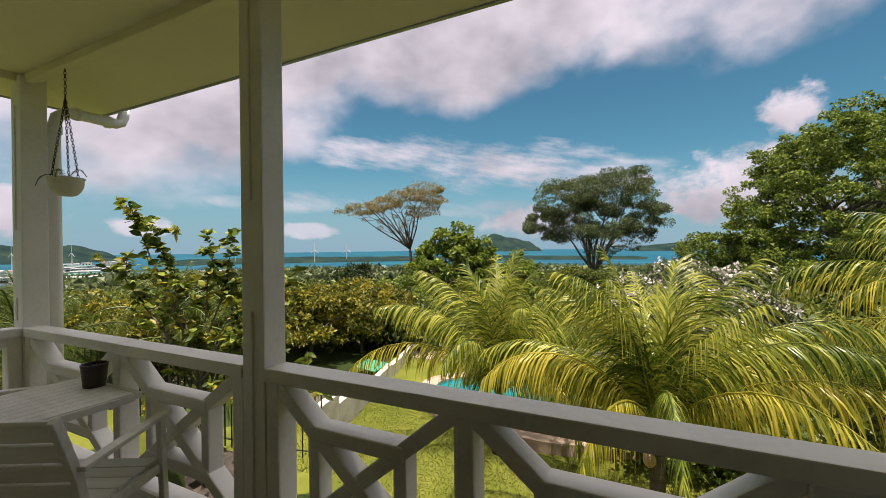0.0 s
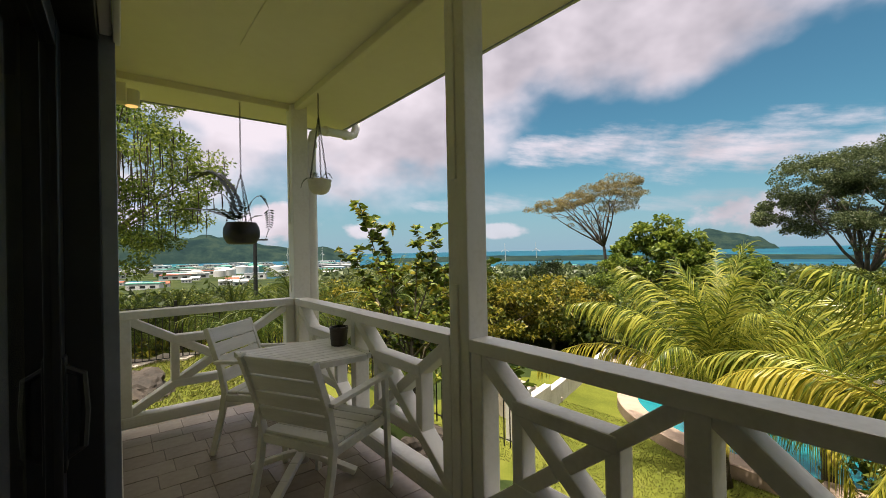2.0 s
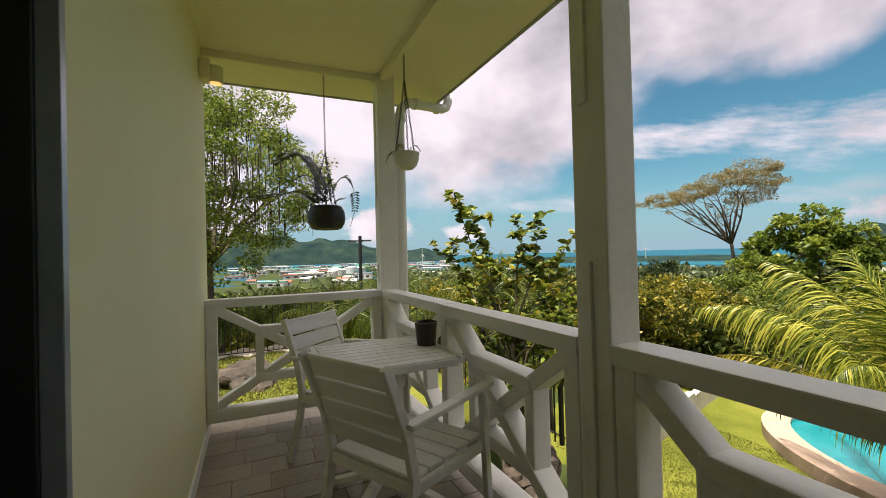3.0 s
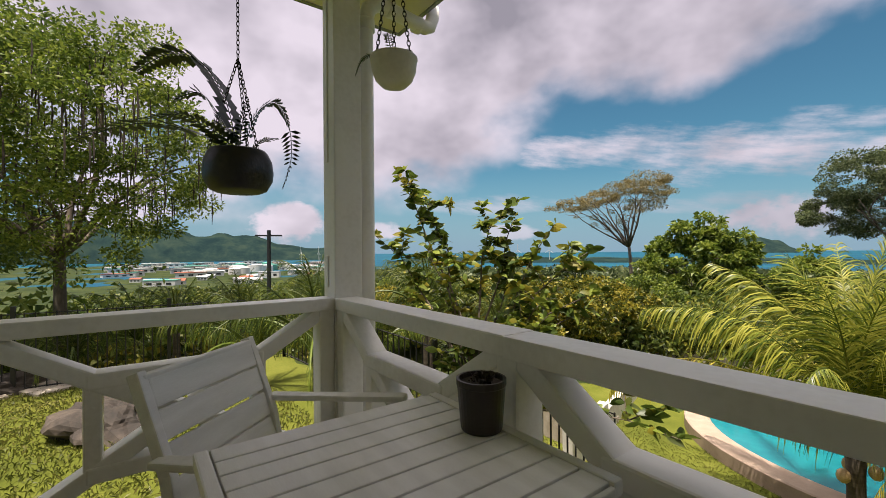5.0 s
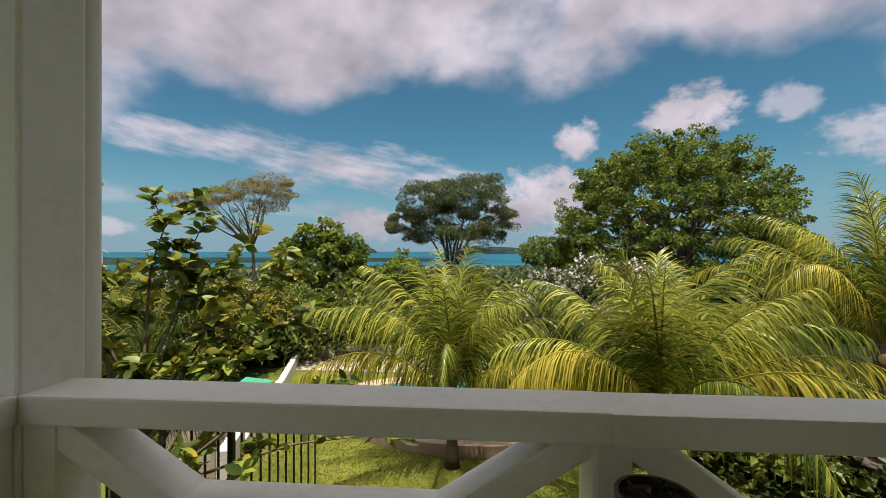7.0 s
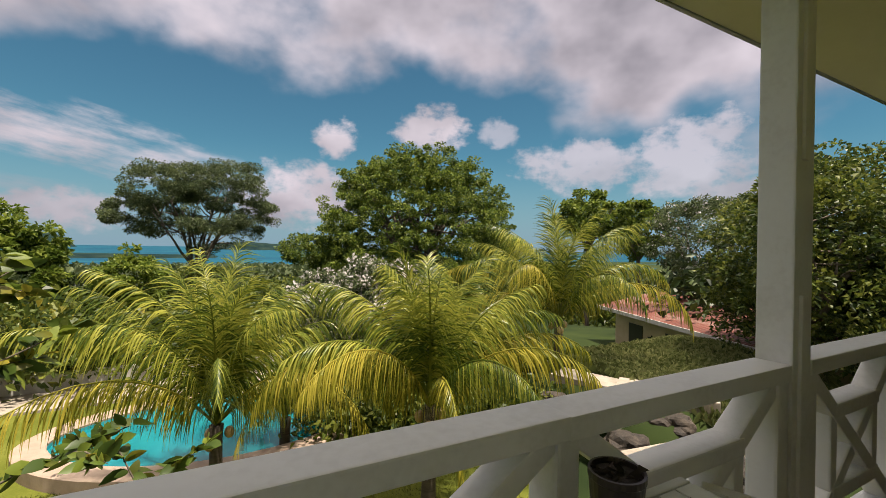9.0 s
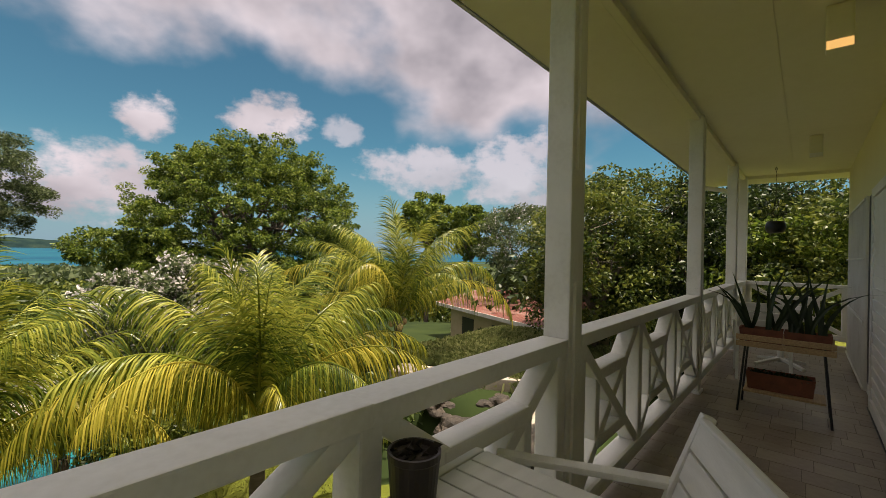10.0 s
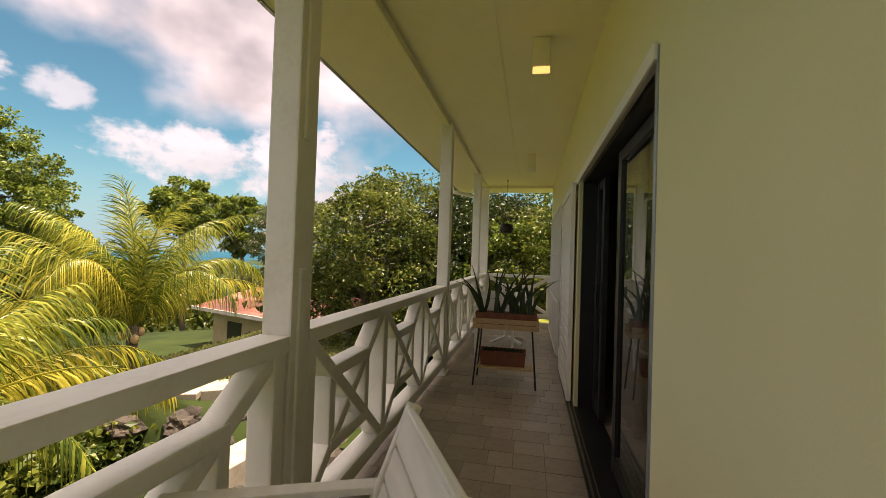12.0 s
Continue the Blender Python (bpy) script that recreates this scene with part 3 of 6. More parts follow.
for r in ((0, 0.07, 0, 0.04, 0, 1.98), (1.05, 1.12, 0, 0.04, 0, 1.98), (0.07, 1.05, 0.002, 0.038, 1.90, 1.98), (0.07, 1.05, 0.002, 0.038, 0, 0.1)):
    bm = bmesh.new()
    box(bm, *r, 0.004)
    part("frame_board", bm, WHITE, shut)
for k in range(18):
    bm = bmesh.new()
    bar(bm, (0.07, 0.02, 0.15 + k * 0.099), (1.05, 0.02, 0.15 + k * 0.099), 0.012, 0.104, 0.003, (0, 0.12, 1))
    part("slat", bm, WHITE, shut)
gr = empty("concertina_grille", (6.62, WY + 0.015, 0.02), "white metal folding security grille on the wall", "grille")
for k in range(24):
    bm = bmesh.new()
    box(bm, k * 0.1, k * 0.1 + 0.022, 0, 0.025, 0, 2.0, 0.003)
    part("upright_bar", bm, WHITE, gr)
for z in (0.02, 0.7, 1.35, 1.97):
    bm = bmesh.new()
    box(bm, 0, 2.34, 0.026, 0.04, z - 0.012, z + 0.012, 0.003)
    part("cross_bar", bm, WHITE, gr)
# no opening is cut: a black sheet paints the dimness behind the grille
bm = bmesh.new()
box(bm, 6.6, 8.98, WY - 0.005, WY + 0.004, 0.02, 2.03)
tagged(mesh_ob("black_opening_sheet", bm, BLACK), "black sheet on the wall in place of a dim opening behind the grille", "window", kind="structure")


def make_curtain():
    bm = bmesh.new()
    n = 40
    lo, hi = [], []
    for k in range(n + 1):
        u = k / n
        x = 4.15 + u * 0.5
        y = WY - 0.42 + 0.035 * math.sin(u * 44) + 0.01 * math.sin(u * 17)
        lo.append(bm.verts.new((x, y + 0.01 * math.sin(u * 30), 0.0)))
        hi.append(bm.verts.new((x, y, 2.35)))
    for k in range(n):
        bm.faces.new((lo[k], lo[k + 1], hi[k + 1], hi[k]))
    ob = mesh_ob("curtain", bm, CURTAIN, True)
    so = ob.modifiers.new("thick", "SOLIDIFY")
    so.thickness = 0.004
    return tagged(ob, "grey curtain hanging in folds inside the doorway", "curtain")


make_curtain()
bm = bmesh.new()
tube(bm, [(3.3, WY - 0.42, 2.36), (4.9, WY - 0.42, 2.36)], 0.012, 8)
tagged(mesh_ob("curtain_rod", bm, BLACK, True), "thin dark curtain rod inside the room", "curtain rod")

# ---------------------------------------------------------------- lamps
def ceiling_lamp(x, y, on, label):
    lp = empty("ceiling_lamp", (x, y, CZ), label, "lamp", "ceiling lamps")
    bm = bmesh.new()
    box(bm, -0.045, 0.045, -0.06, 0.06, -0.255, 0.0, 0.012)
    housing = part("housing", bm, CEIL, lp)
    bm = bmesh.new()
    box(bm, -0.052, -0.044, -0.056, 0.056, -0.252, -0.205, 0.003)
    part("lens", bm, LAMP_GLOW if on else WHITE, housing, "warm glowing lens" if on else "")
    return lp


ceiling_lamp(3.72, -0.905, True, "small cream box lamp with a warm glowing lens on the ceiling")
ceiling_lamp(6.9, -0.85, False, "small cream box lamp on the ceiling, unlit")
wl = empty("wall_lamp", (0.02, WY, 2.58), "small cream wall spotlight shining down near the ceiling", "lamp")
bm = bmesh.new()
box(bm, -0.06, 0.06, 0.0, 0.07, -0.07, 0.07, 0.01)
part("bracket", bm, CEIL, wl)
bm = bmesh.new()
lathe(bm, [(0.045, -0.08), (0.05, -0.075), (0.05, 0.03), (0.046, 0.036)], 20, (0, 0.10, 0))
part("barrel", bm, CEIL, wl, smooth=False)
bm = bmesh.new()
lathe(bm, [(0.038, -0.0835), (0.038, -0.079)], 20, (0, 0.10, 0))
part("lens", bm, LAMP_GLOW, wl, "warm glowing lens")

# ---------------------------------------------------------------- table and chairs
TX0, TX1, TY0, TY1, TZ = 0.925, 1.55, -0.695, -0.045, 0.757


def make_table():
    cx, cy = (TX0 + TX1) / 2, (TY0 + TY1) / 2
    t = empty("bistro_table", (cx, cy, 0.0), "square white slatted table on a pedestal with four feet", "table")
    hx, hy = (TX1 - TX0) / 2, (TY1 - TY0) / 2
    n = 9
    sw = (2 * hx - 0.012) / n
    for k in range(n):
        bm = bmesh.new()
        x0 = -hx + 0.006 + k * sw
        box(bm, x0 + 0.003, x0 + sw - 0.003, -hy + 0.03, hy - 0.03, TZ - 0.022, TZ, 0.003)
        part("slat", bm, WHITE_WOOD, t)
    for s in (-1, 1):
        bm = bmesh.new()
        box(bm, -hx, hx, s * hy - 0.027 if s > 0 else -hy - 0.003, hy + 0.003 if s > 0 else -hy + 0.027, TZ - 0.032, TZ + 0.001, 0.005)
        part("edge_board", bm, WHITE_WOOD, t)
        bm = bmesh.new()
        box(bm, s * hx - 0.006, s * hx + 0.006, -hy + 0.03, hy - 0.03, TZ - 0.040, TZ - 0.004, 0.004)
        part("apron", bm, WHITE_WOOD, t)
    bm = bmesh.new()
    tube(bm, [(0, 0, 0.07), (0, 0, 0.70)], 0.035, 16)
    part("column", bm, WHITE, t, smooth=True)
    bm = bmesh.new()
    box(bm, -hx + .08, hx - .08, -0.03, 0.03, 0.695, TZ - 0.023, 0.004)
    box(bm, -0.03, 0.03, -hy + .08, hy - .08, 0.698, TZ - 0.0235, 0.004)
    part("under_frame", bm, WHITE, t)
    for k in range(4):
        a = math.pi / 4 + k * math.pi / 2
        d = Vector((math.cos(a), math.sin(a), 0))
        bm = bmesh.new()
        pts = [d * 0.02 + Vector((0, 0, 0.13)), d * 0.12 + Vector((0, 0, 0.105)), d * 0.24 + Vector((0, 0, 0.06)), d * 0.34 + Vector((0, 0, 0.026))]
        for p0, p1 in zip(pts, pts[1:]):
            bar(bm, p0, p1 + (p1 - p0) * 0.03, 0.055, 0.035, 0.008, (0, 0, 1))
        part("foot", bm, WHITE, t)
    return t


make_table()


def make_chair(m, label):
    """White slatted armchair; it faces +y."""
    c = empty("armchair", (0, 0, 0), label, "chair", "chairs round the table")
    sw, sd, sh = 0.235, 0.22, 0.43

    def p(name, a, b, w, d, up=(0, 0, 1), bev=0.006):
        bm = bmesh.new()
        bar(bm, a, b, w, d, bev, up)
        part(name, bm, WHITE_WOOD, c)

    for s in (-1, 1):
        p("front_leg", (s * 0.265, sd + 0.02, 0), (s * 0.255, sd + 0.0, 0.655), 0.028, 0.04, (0, 1, 0))
        bm = bmesh.new()
        pts = [(s * 0.235, -sd - 0.10, 0.0), (s * 0.235, -sd - 0.02, 0.30), (s * 0.235, -sd, 0.44), (s * 0.235, -sd - 0.03, 0.60), (s * 0.235, -sd - 0.13, 0.865)]
        for a, b in zip(pts, pts[1:]):
            a, b = Vector(a), Vector(b)
            bar(bm, a, b + (b - a).normalized() * 0.008, 0.028, 0.04, 0.005, (0, 1, 0))
        part("back_leg", bm, WHITE_WOOD, c)
        p("armrest", (s * 0.258, -sd - 0.05, 0.648), (s * 0.262, sd + 0.05, 0.668), 0.05, 0.022)
        p("seat_rail", (s * 0.235, -sd, sh - 0.03), (s * 0.245, sd, sh - 0.03), 0.024, 0.045)
    p("front_rail", (-0.25, sd, sh - 0.03), (0.25, sd, sh - 0.03), 0.024, 0.045)
    p("back_rail", (-0.235, -sd, sh - 0.03), (0.235, -sd, sh - 0.03), 0.024, 0.045)
    for k in range(5):
        y = -sd + 0.045 + k * 0.093
        p("seat_slat", (-0.23, y, sh + 0.004), (0.23, y, sh + 0.004), 0.087, 0.018)
    for k in range(4):
        f = (k + 0.5) / 4
        z = 0.50 + f * 0.36
        y = -sd - 0.005 - 0.125 * ((z - 0.47) / 0.40) + 0.012
        tilt = Vector((0, -0.34, 1)).normalized()
        p("back_slat", (-0.222, y, z), (0.222, y, z), 0.018, 0.086, tuple(tilt))
    p("top_rail", (-0.235, -sd - 0.118, 0.858), (0.235, -sd - 0.118, 0.858), 0.026, 0.02)
    c.matrix_basis = m
    return c


make_chair(pose(1.606, -0.368, 0, 0, 0, 28), "white slatted wooden armchair facing the table")
make_chair(pose(0.677, -0.386, 0, 0, 0, -46.6), "white slatted armchair between table and end railing")


def plant_pot(at, r, h, mat, label):
    pt = empty("flower_pot", at, label, "flower pot")
    bm = bmesh.new()
    lathe(bm, [(r * 0.80, 0), (r * 0.83, 0.004), (r * 0.97, h * 0.86), (r, h * 0.88), (r, h), (r * 0.90, h), (r * 0.86, h * 0.9)], 32)
    body = part("pot", bm, mat, pt, smooth=False)
    bm = bmesh.new()
    lathe(bm, [(r * 0.80, h * 0.80), (r * 0.86, h * 0.905)], 24)
    part("soil", bm, SOIL, body)
    return pt


pot = plant_pot((1.215, -0.108, TZ + 0.002), 0.062, 0.125, POT_BROWN, "dark brown pot with a withered plant on the table")
g = np.random.default_rng(3)
c = np.stack([g.uniform(-.03, .03, 26), g.uniform(-.03, .03, 26), np.full(26, .118)], 1)
nrm = c * np.array([14, 14, 0]) + np.array([0, 0, .45])
leaf_mesh(c, nrm, .034, .014, .4, .4, POD, "dry_leaves", pot, 4)


# ---------------------------------------------------------------- hanging pots
def chain_mesh(bm, a, b, link=0.028, r=0.0022):
    a, b = Vector(a), Vector(b)
    n = max(int((b - a).length / (link * 0.74)), 2)
    d = (b - a).normalized()
    s = d.orthogonal().normalized()
    o = d.cross(s)
    for k in range(n):
        c0 = a + (b - a) * ((k + 0.5) / n)
        w = s if k % 2 else o
        pts = [c0 + d * (link / 2) * math.cos(t) + w * link * 0.24 * math.sin(t) for t in [2 * math.pi * j / 8 for j in range(9)]]
        tube(bm, pts, r, 4, False)


def hanging_pot(at, hook_z, r, h, mat, split, label, round_belly, ribs=False):
    hp = empty("hanging_pot", at, label, "hanging pot", "hanging plants")
    bm = bmesh.new()
    if round_belly:
        lathe(bm, [(r * 0.62, 0), (r * 0.80, h * 0.06), (r * 0.97, h * 0.3), (r, h * 0.5), (r * 0.96, h * 0.75), (r * 0.84, h * 0.95), (r * 0.78, h), (r * 0.70, h), (r * 0.72, h * 0.9)], 36)
    else:
        lathe(bm, [(r * 0.34, 0), (r * 0.55, h * 0.05), (r * 0.80, h * 0.25), (r * 0.95, h * 0.55), (r, h * 0.9), (r * 1.03, h * 0.93), (r * 1.03, h), (r * 0.93, h), (r * 0.9, h * 0.85)], 36)
    body = part("pot", bm, mat, hp, smooth=True)
    bm = bmesh.new()
    lathe(bm, [(r * 0.6, h * 0.84), (r * 0.74, h * 0.9)], 24)
    part("soil", bm, SOIL, body)
    top = Vector((0, 0, split - at[2]))
    for k in range(3):
        a = 0.5 + k * 2 * math.pi / 3
        bm = bmesh.new()
        chain_mesh(bm, top, (r * 0.82 * math.cos(a), r * 0.82 * math.sin(a), h * 0.97))
        part("chain", bm, CHAIN, hp)
    if hook_z > split + 0.05:
        bm = bmesh.new()
        chain_mesh(bm, top, (0, 0, hook_z - at[2] - 0.05))
        part("chain", bm, CHAIN, hp)
    bm = bmesh.new()
    pts = [Vector((0, 0.014 * math.sin(t), hook_z - at[2] - 0.035 + 0.016 * math.cos(t))) for t in [math.pi * 1.7 * j / 9 - 2.5 for j in range(10)]]
    tube(bm, pts, 0.004, 6)
    tube(bm, [(0, 0, hook_z - at[2] - 0.02), (0, 0, hook_z - at[2] + 0.005)], 0.004, 6)
    part("hook", bm, CHAIN, hp)
    return hp


hb = hanging_pot((-0.08, -0.42, 1.47), CZ - 0.0, 0.148, 0.19, POT_BLACK, 2.08, "round black pot with a fern hanging on chains", True)
hw = hanging_pot((0.50, 0.06, 1.87), CZ - 0.0, 0.095, 0.12, POT_WHITE, 2.52, "white plastic pot hanging on three chains", False)


def fern_frond(parent, pts, leaf, mat, seed, name="frond"):
    """A stem with paired leaflets along it."""
    g = np.random.default_rng(seed)
    bm = bmesh.new()
    pts = [Vector(p) for p in pts]
    fine = []
    for i in range(len(pts) - 1):
        p0, p1, p2, p3 = pts[max(i - 1, 0)], pts[i], pts[i + 1], pts[min(i + 2, len(pts) - 1)]
        for k in range(8):
            t = k / 8
            fine.append(0.5 * ((2 * p1) + (p2 - p0) * t + (2 * p0 - 5 * p1 + 4 * p2 - p3) * t * t + (3 * p1 - p0 - 3 * p2 + p3) * t ** 3))
    fine.append(pts[-1])
    tube(bm, fine, 0.0022, 4)
    n = len(fine)
    for i in range(4, n):
        d = (fine[i] - fine[i - 1]).normalized()
        side = d.cross(Vector((0, 0, 1)))
        side = side.normalized() if side.length > .2 else d.orthogonal().normalized()
        ln = leaf * min(1, 1.6 * (1 - i / n) + 0.25)
        for s in (-1, 1):
            q = fine[i]
            tip = q + side * s * ln + d * ln * 0.35 + Vector((0, 0, float(g.uniform(-.2, .05)) * ln))
            w = d * ln * (0.26 if leaf > .1 else 0.17)
            mid = (q + tip) / 2
            a, b, c, e = bm.verts.new(q), bm.verts.new(mid + w), bm.verts.new(tip), bm.verts.new(mid - w)
            bm.faces.new((a, b, c))
            bm.faces.new((a, c, e))
    return part(name, bm, mat, parent)


FERN = leaf_mat("fern_leaf", (0.010, 0.022, 0.010), (0.02, 0.04, 0.016), (0.04, 0.065, 0.025), 0.15)
fern_frond(hb, [(0, 0, .18), (-.035, -.05, .43), (-.10, -.14, .60), (-.18, -.26, .63), (-.27, -.37, .56)], .125, FERN, 1)
fern_frond(hb, [(0, -.02, .18), (-.12, -.16, .28), (-.27, -.37, .32), (-.45, -.60, .25)], .11, FERN, 10)
fern_frond(hb, [(0, .02, .18), (.02, .07, .36), (.03, .15, .43), (.04, .21, .34), (.05, .22, .18), (.05, .18, .03)], .065, FERN, 2)
fern_frond(hb, [(0, -.02, .18), (-.03, -.05, .30), (-.06, -.14, .44), (-.08, -.24, .40)], .09, FERN, 3)
fern_frond(hb, [(0, 0, .18), (.05, -.1, .25), (.08, -.24, .29), (.1, -.38, .24)], .08, FERN, 4)
fern_frond(hb, [(.02, 0, .18), (.02, .01, .30), (.04, .03, .42)], .04, FERN, 5)
fern_frond(hb, [(.02, .03, .18), (.05, .09, .24), (.09, .15, .25)], .035, FERN, 6)
fern_frond(hw, [(0, 0, .10), (-.02, .05, .17), (-.03, .09, .19), (-.04, .13, .15)], .02, LEAF_MID, 7)
fern_frond(hw, [(0, 0, .10), (.05, -.05, .16), (.11, -.09, .15), (.14, -.11, .10)], .02, LEAF_MID, 8)
fern_frond(hw, [(0, 0, .10), (-.05, -.06, .14), (-.09, -.10, .12), (-.11, -.12, .06)], .02, LEAF_MID, 9)
hb2 = hanging_pot((8.7, -0.42, 1.75), CZ, 0.13, 0.18, POT_BLACK, 2.3, "black pot hanging far along the veranda", True)
for k in range(5):
    a = k * 1.3
    fern_frond(hb2, [(0, 0, .17), (.1 * math.cos(a), .1 * math.sin(a), .3), (.2 * math.cos(a), .2 * math.sin(a), .25)], .05, FERN, 20 + k)


# ---------------------------------------------------------------- plant stand
def make_stand():
    st = empty("plant_stand", (5.25, -0.645, 0), "two-tier wooden plant stand with black metal legs", "plant stand")
    hw_, d = 0.31, 0.13
    for sx, sy in ((-1, -1), (-1, 1), (1, -1), (1, 1)):
        bm = bmesh.new()
        tube(bm, [(sx * (d + 0.05), sy * (hw_ + 0.0), 0), (sx * d, sy * (hw_ - 0.05), 0.62)], 0.009, 8)
        part("leg", bm, IRON, st)
    for z, w in ((0.17, 0.275), (0.57, 0.33)):
        bm = bmesh.new()
        box(bm, -d - 0.02, d + 0.02, -w, w, z, z + 0.018, 0.004)
        part("shelf", bm, PINE, st)
    for sx in (-1, 1):
        for k in range(2):
            bm = bmesh.new()
            box(bm, sx * (d + 0.026) - 0.006, sx * (d + 0.026) + 0.006, -0.33, 0.33, 0.57 + k * 0.055, 0.618 + k * 0.055, 0.003)
            part("side_board", bm, PINE, st)
    return st


make_stand()


def trough(at, w, d, h, label):
    t = empty("planter_box", at, label, "planter", "terracotta troughs")
    bm = bmesh.new()
    vs = box(bm, -d, d, -w, w, 0, h)
    for v in vs:
        if v.co.z < 0.01:
            v.co.x *= 0.82
            v.co.y *= 0.94
    top = [f for f in bm.faces if f.normal.z > 0.9]
    r = bmesh.ops.inset_region(bm, faces=top, thickness=0.012)
    bmesh.ops.translate(bm, vec=(0, 0, -0.03), verts=list({v for f in top for v in f.verts}))
    body = part("trough", bm, TERRA, t)
    bm = bmesh.new()
    box(bm, -d * .85, d * .85, -w + .02, w - .02, h - 0.05, h - 0.022)
    part("soil", bm, SOIL, body)
    return t


def blades(parent, n, spread_x, spread_y, z, seed, length=(.42, .72)):
    g = np.random.default_rng(seed)
    for k in range(n):
        bx, by = g.uniform(-spread_x, spread_x), g.uniform(-spread_y, spread_y)
        ln = g.uniform(*length)
        lean = Vector((g.uniform(-.25, .25), g.uniform(-.45, .45) + by * .8, 1)).normalized()
        curl = float(g.uniform(0, .75))
        bm = bmesh.new()
        side = lean.cross(Vector((1, .3 * g.uniform(-1, 1), 0))).normalized()
        prev = None
        for j in range(8):
            t = j / 7
            p = Vector((bx, by, z)) + lean * ln * t + Vector((0, math.copysign(1, by + .01) * curl * t * t * ln, -curl * .5 * t ** 3 * ln))
            w = 0.019 * (1 - t ** 2.2) * (0.65 + .35 * math.sin(math.pi * min(t * 1.6, 1))) + 0.001
            row = [bm.verts.new(p - side * w), bm.verts.new(p + Vector((0.006, 0, 0))), bm.verts.new(p + side * w)]
            if prev:
                for q in range(2):
                    bm.faces.new((prev[q], prev[q + 1], row[q + 1], row[q]))
            prev = row
        part("leaf_blade", bm, SUCC, parent)


t1 = trough((5.25, -0.485, 0.59), 0.155, 0.085, 0.135, "terracotta trough with sword-shaped leaves on the stand")
blades(t1, 11, .05, .12, .11, 5)
t2 = trough((5.25, -0.80, 0.59), 0.155, 0.085, 0.135, "terracotta trough with arching leaves on the stand")
blades(t2, 12, .05, .12, .11, 6, (.4, .72))
t3 = trough((5.25, -0.62, 0.19), 0.235, 0.09, 0.15, "long terracotta trough with low plants on the lower shelf")
g = np.random.default_rng(8)
c = np.stack([g.uniform(-.06, .06, 160), g.uniform(-.2, .2, 160), np.full(160, .13)], 1)
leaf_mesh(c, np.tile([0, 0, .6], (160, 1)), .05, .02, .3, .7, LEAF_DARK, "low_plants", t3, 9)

# far table and chair on the veranda
copy_far = empty("garden_table", (7.35, -0.55, 0), "white table at the far end of the veranda", "table")
bm = bmesh.new()
box(bm, -0.3, 0.3, -0.3, 0.3, 0.72, 0.75, 0.006)
part("tabletop", bm, WHITE_WOOD, copy_far)
bm = bmesh.new()
tube(bm, [(0, 0, 0.05), (0, 0, 0.72)], 0.035, 12)
part("column", bm, WHITE, copy_far)
for k in range(4):
    a = math.pi / 4 + k * math.pi / 2
    bm = bmesh.new()
    bar(bm, (0, 0, .1), (.33 * math.cos(a), .33 * math.sin(a), .03), .05, .035, .006, (0, 0, 1))
    part("foot", bm, WHITE, copy_far)
make_chair(pose(6.55, -0.42, 0, 0, 0, -85), "white armchair at the far end of the veranda")


# ---------------------------------------------------------------- ground, sea, distance
LAWN = -3.6


def smoothstep(a, b, x):
    t = min(max((x - a) / (b - a), 0), 1)
    return t * t * (3 - 2 * t)


def ground_z(x, y):
    """Height of the land: a terrace beside the house, the pool lawn below it, then a fall to the shore."""
    side = -0.42 - 0.30 * smoothstep(-1, -7, x) - 3.0 * smoothstep(-6.5, -13, x)
    front = LAWN - 0.15 * smoothstep(1, 5, y)
    k = smoothstep(-1.6, 0.2, x)
    f = smoothstep(1.3 - 1.5 * k, 4.4 - 2.8 * k, y)
    z = (side * (1 - k) - 0.6 * k) * (1 - f) + front * f
    r = math.hypot(x - 2, y)
    z -= 6.5 * smoothstep(20, 75, r) + 11.6 * smoothstep(70, 420, r)
    if r > 30:
        z += 1.6 * noise.noise((x * 0.02, y * 0.02, 0)) * smoothstep(30, 90, r)
    # coast
    az = math.degrees(math.atan2(x, y))
    reach = 560 + 160 * noise.noise((az * 0.06, 3.0, 0)) + 500 * smoothstep(-58, -80, az) + 500 * smoothstep(20, 60, az)
    z -= 6.0 * smoothstep(reach, reach + 120, r)
    return z


def build_ground():
    rad = [0.0] + [0.45 * k for k in range(1, 56)] + [25 * 1.085 ** k for k in range(1, 58)]
    n = 150
    vs, fs = [(2.0, 0.0, -0.6)], []
    for r in rad[1:]:
        for k in range(n):
            a = 2 * math.pi * k / n
            x, y = 2 + r * math.sin(a), r * math.cos(a)
            vs.append((x, y, ground_z(x, y) if y > -8 or x < 0 else -1.0 - 0.02 * r))
    for k in range(n):
        fs.append((0, 1 + k, 1 + (k + 1) % n))
    for i in range(len(rad) - 2):
        for k in range(n):
            a, b = 1 + i * n + k, 1 + i * n + (k + 1) % n
            fs.append((a, a + n, b + n, b))
    ob = data_ob("ground", vs, fs, GRASS, None, True)
    ob.data.materials.append(EARTH)
    for p in ob.data.polygons:
        c = p.center
        r = math.hypot(c.x - 2, c.y)
        if r > 21 or c.x < -7.5 or (1.5 < c.y < 5.5 and c.x < -0.5) or (c.y > 1.5 and c.x > 6.5) or (-0.2 < c.y < 2.6 and c.x > -1):
            p.material_index = 1
    tagged(ob, "sloping ground with lawns, falling away to the coast", "ground", kind="structure")


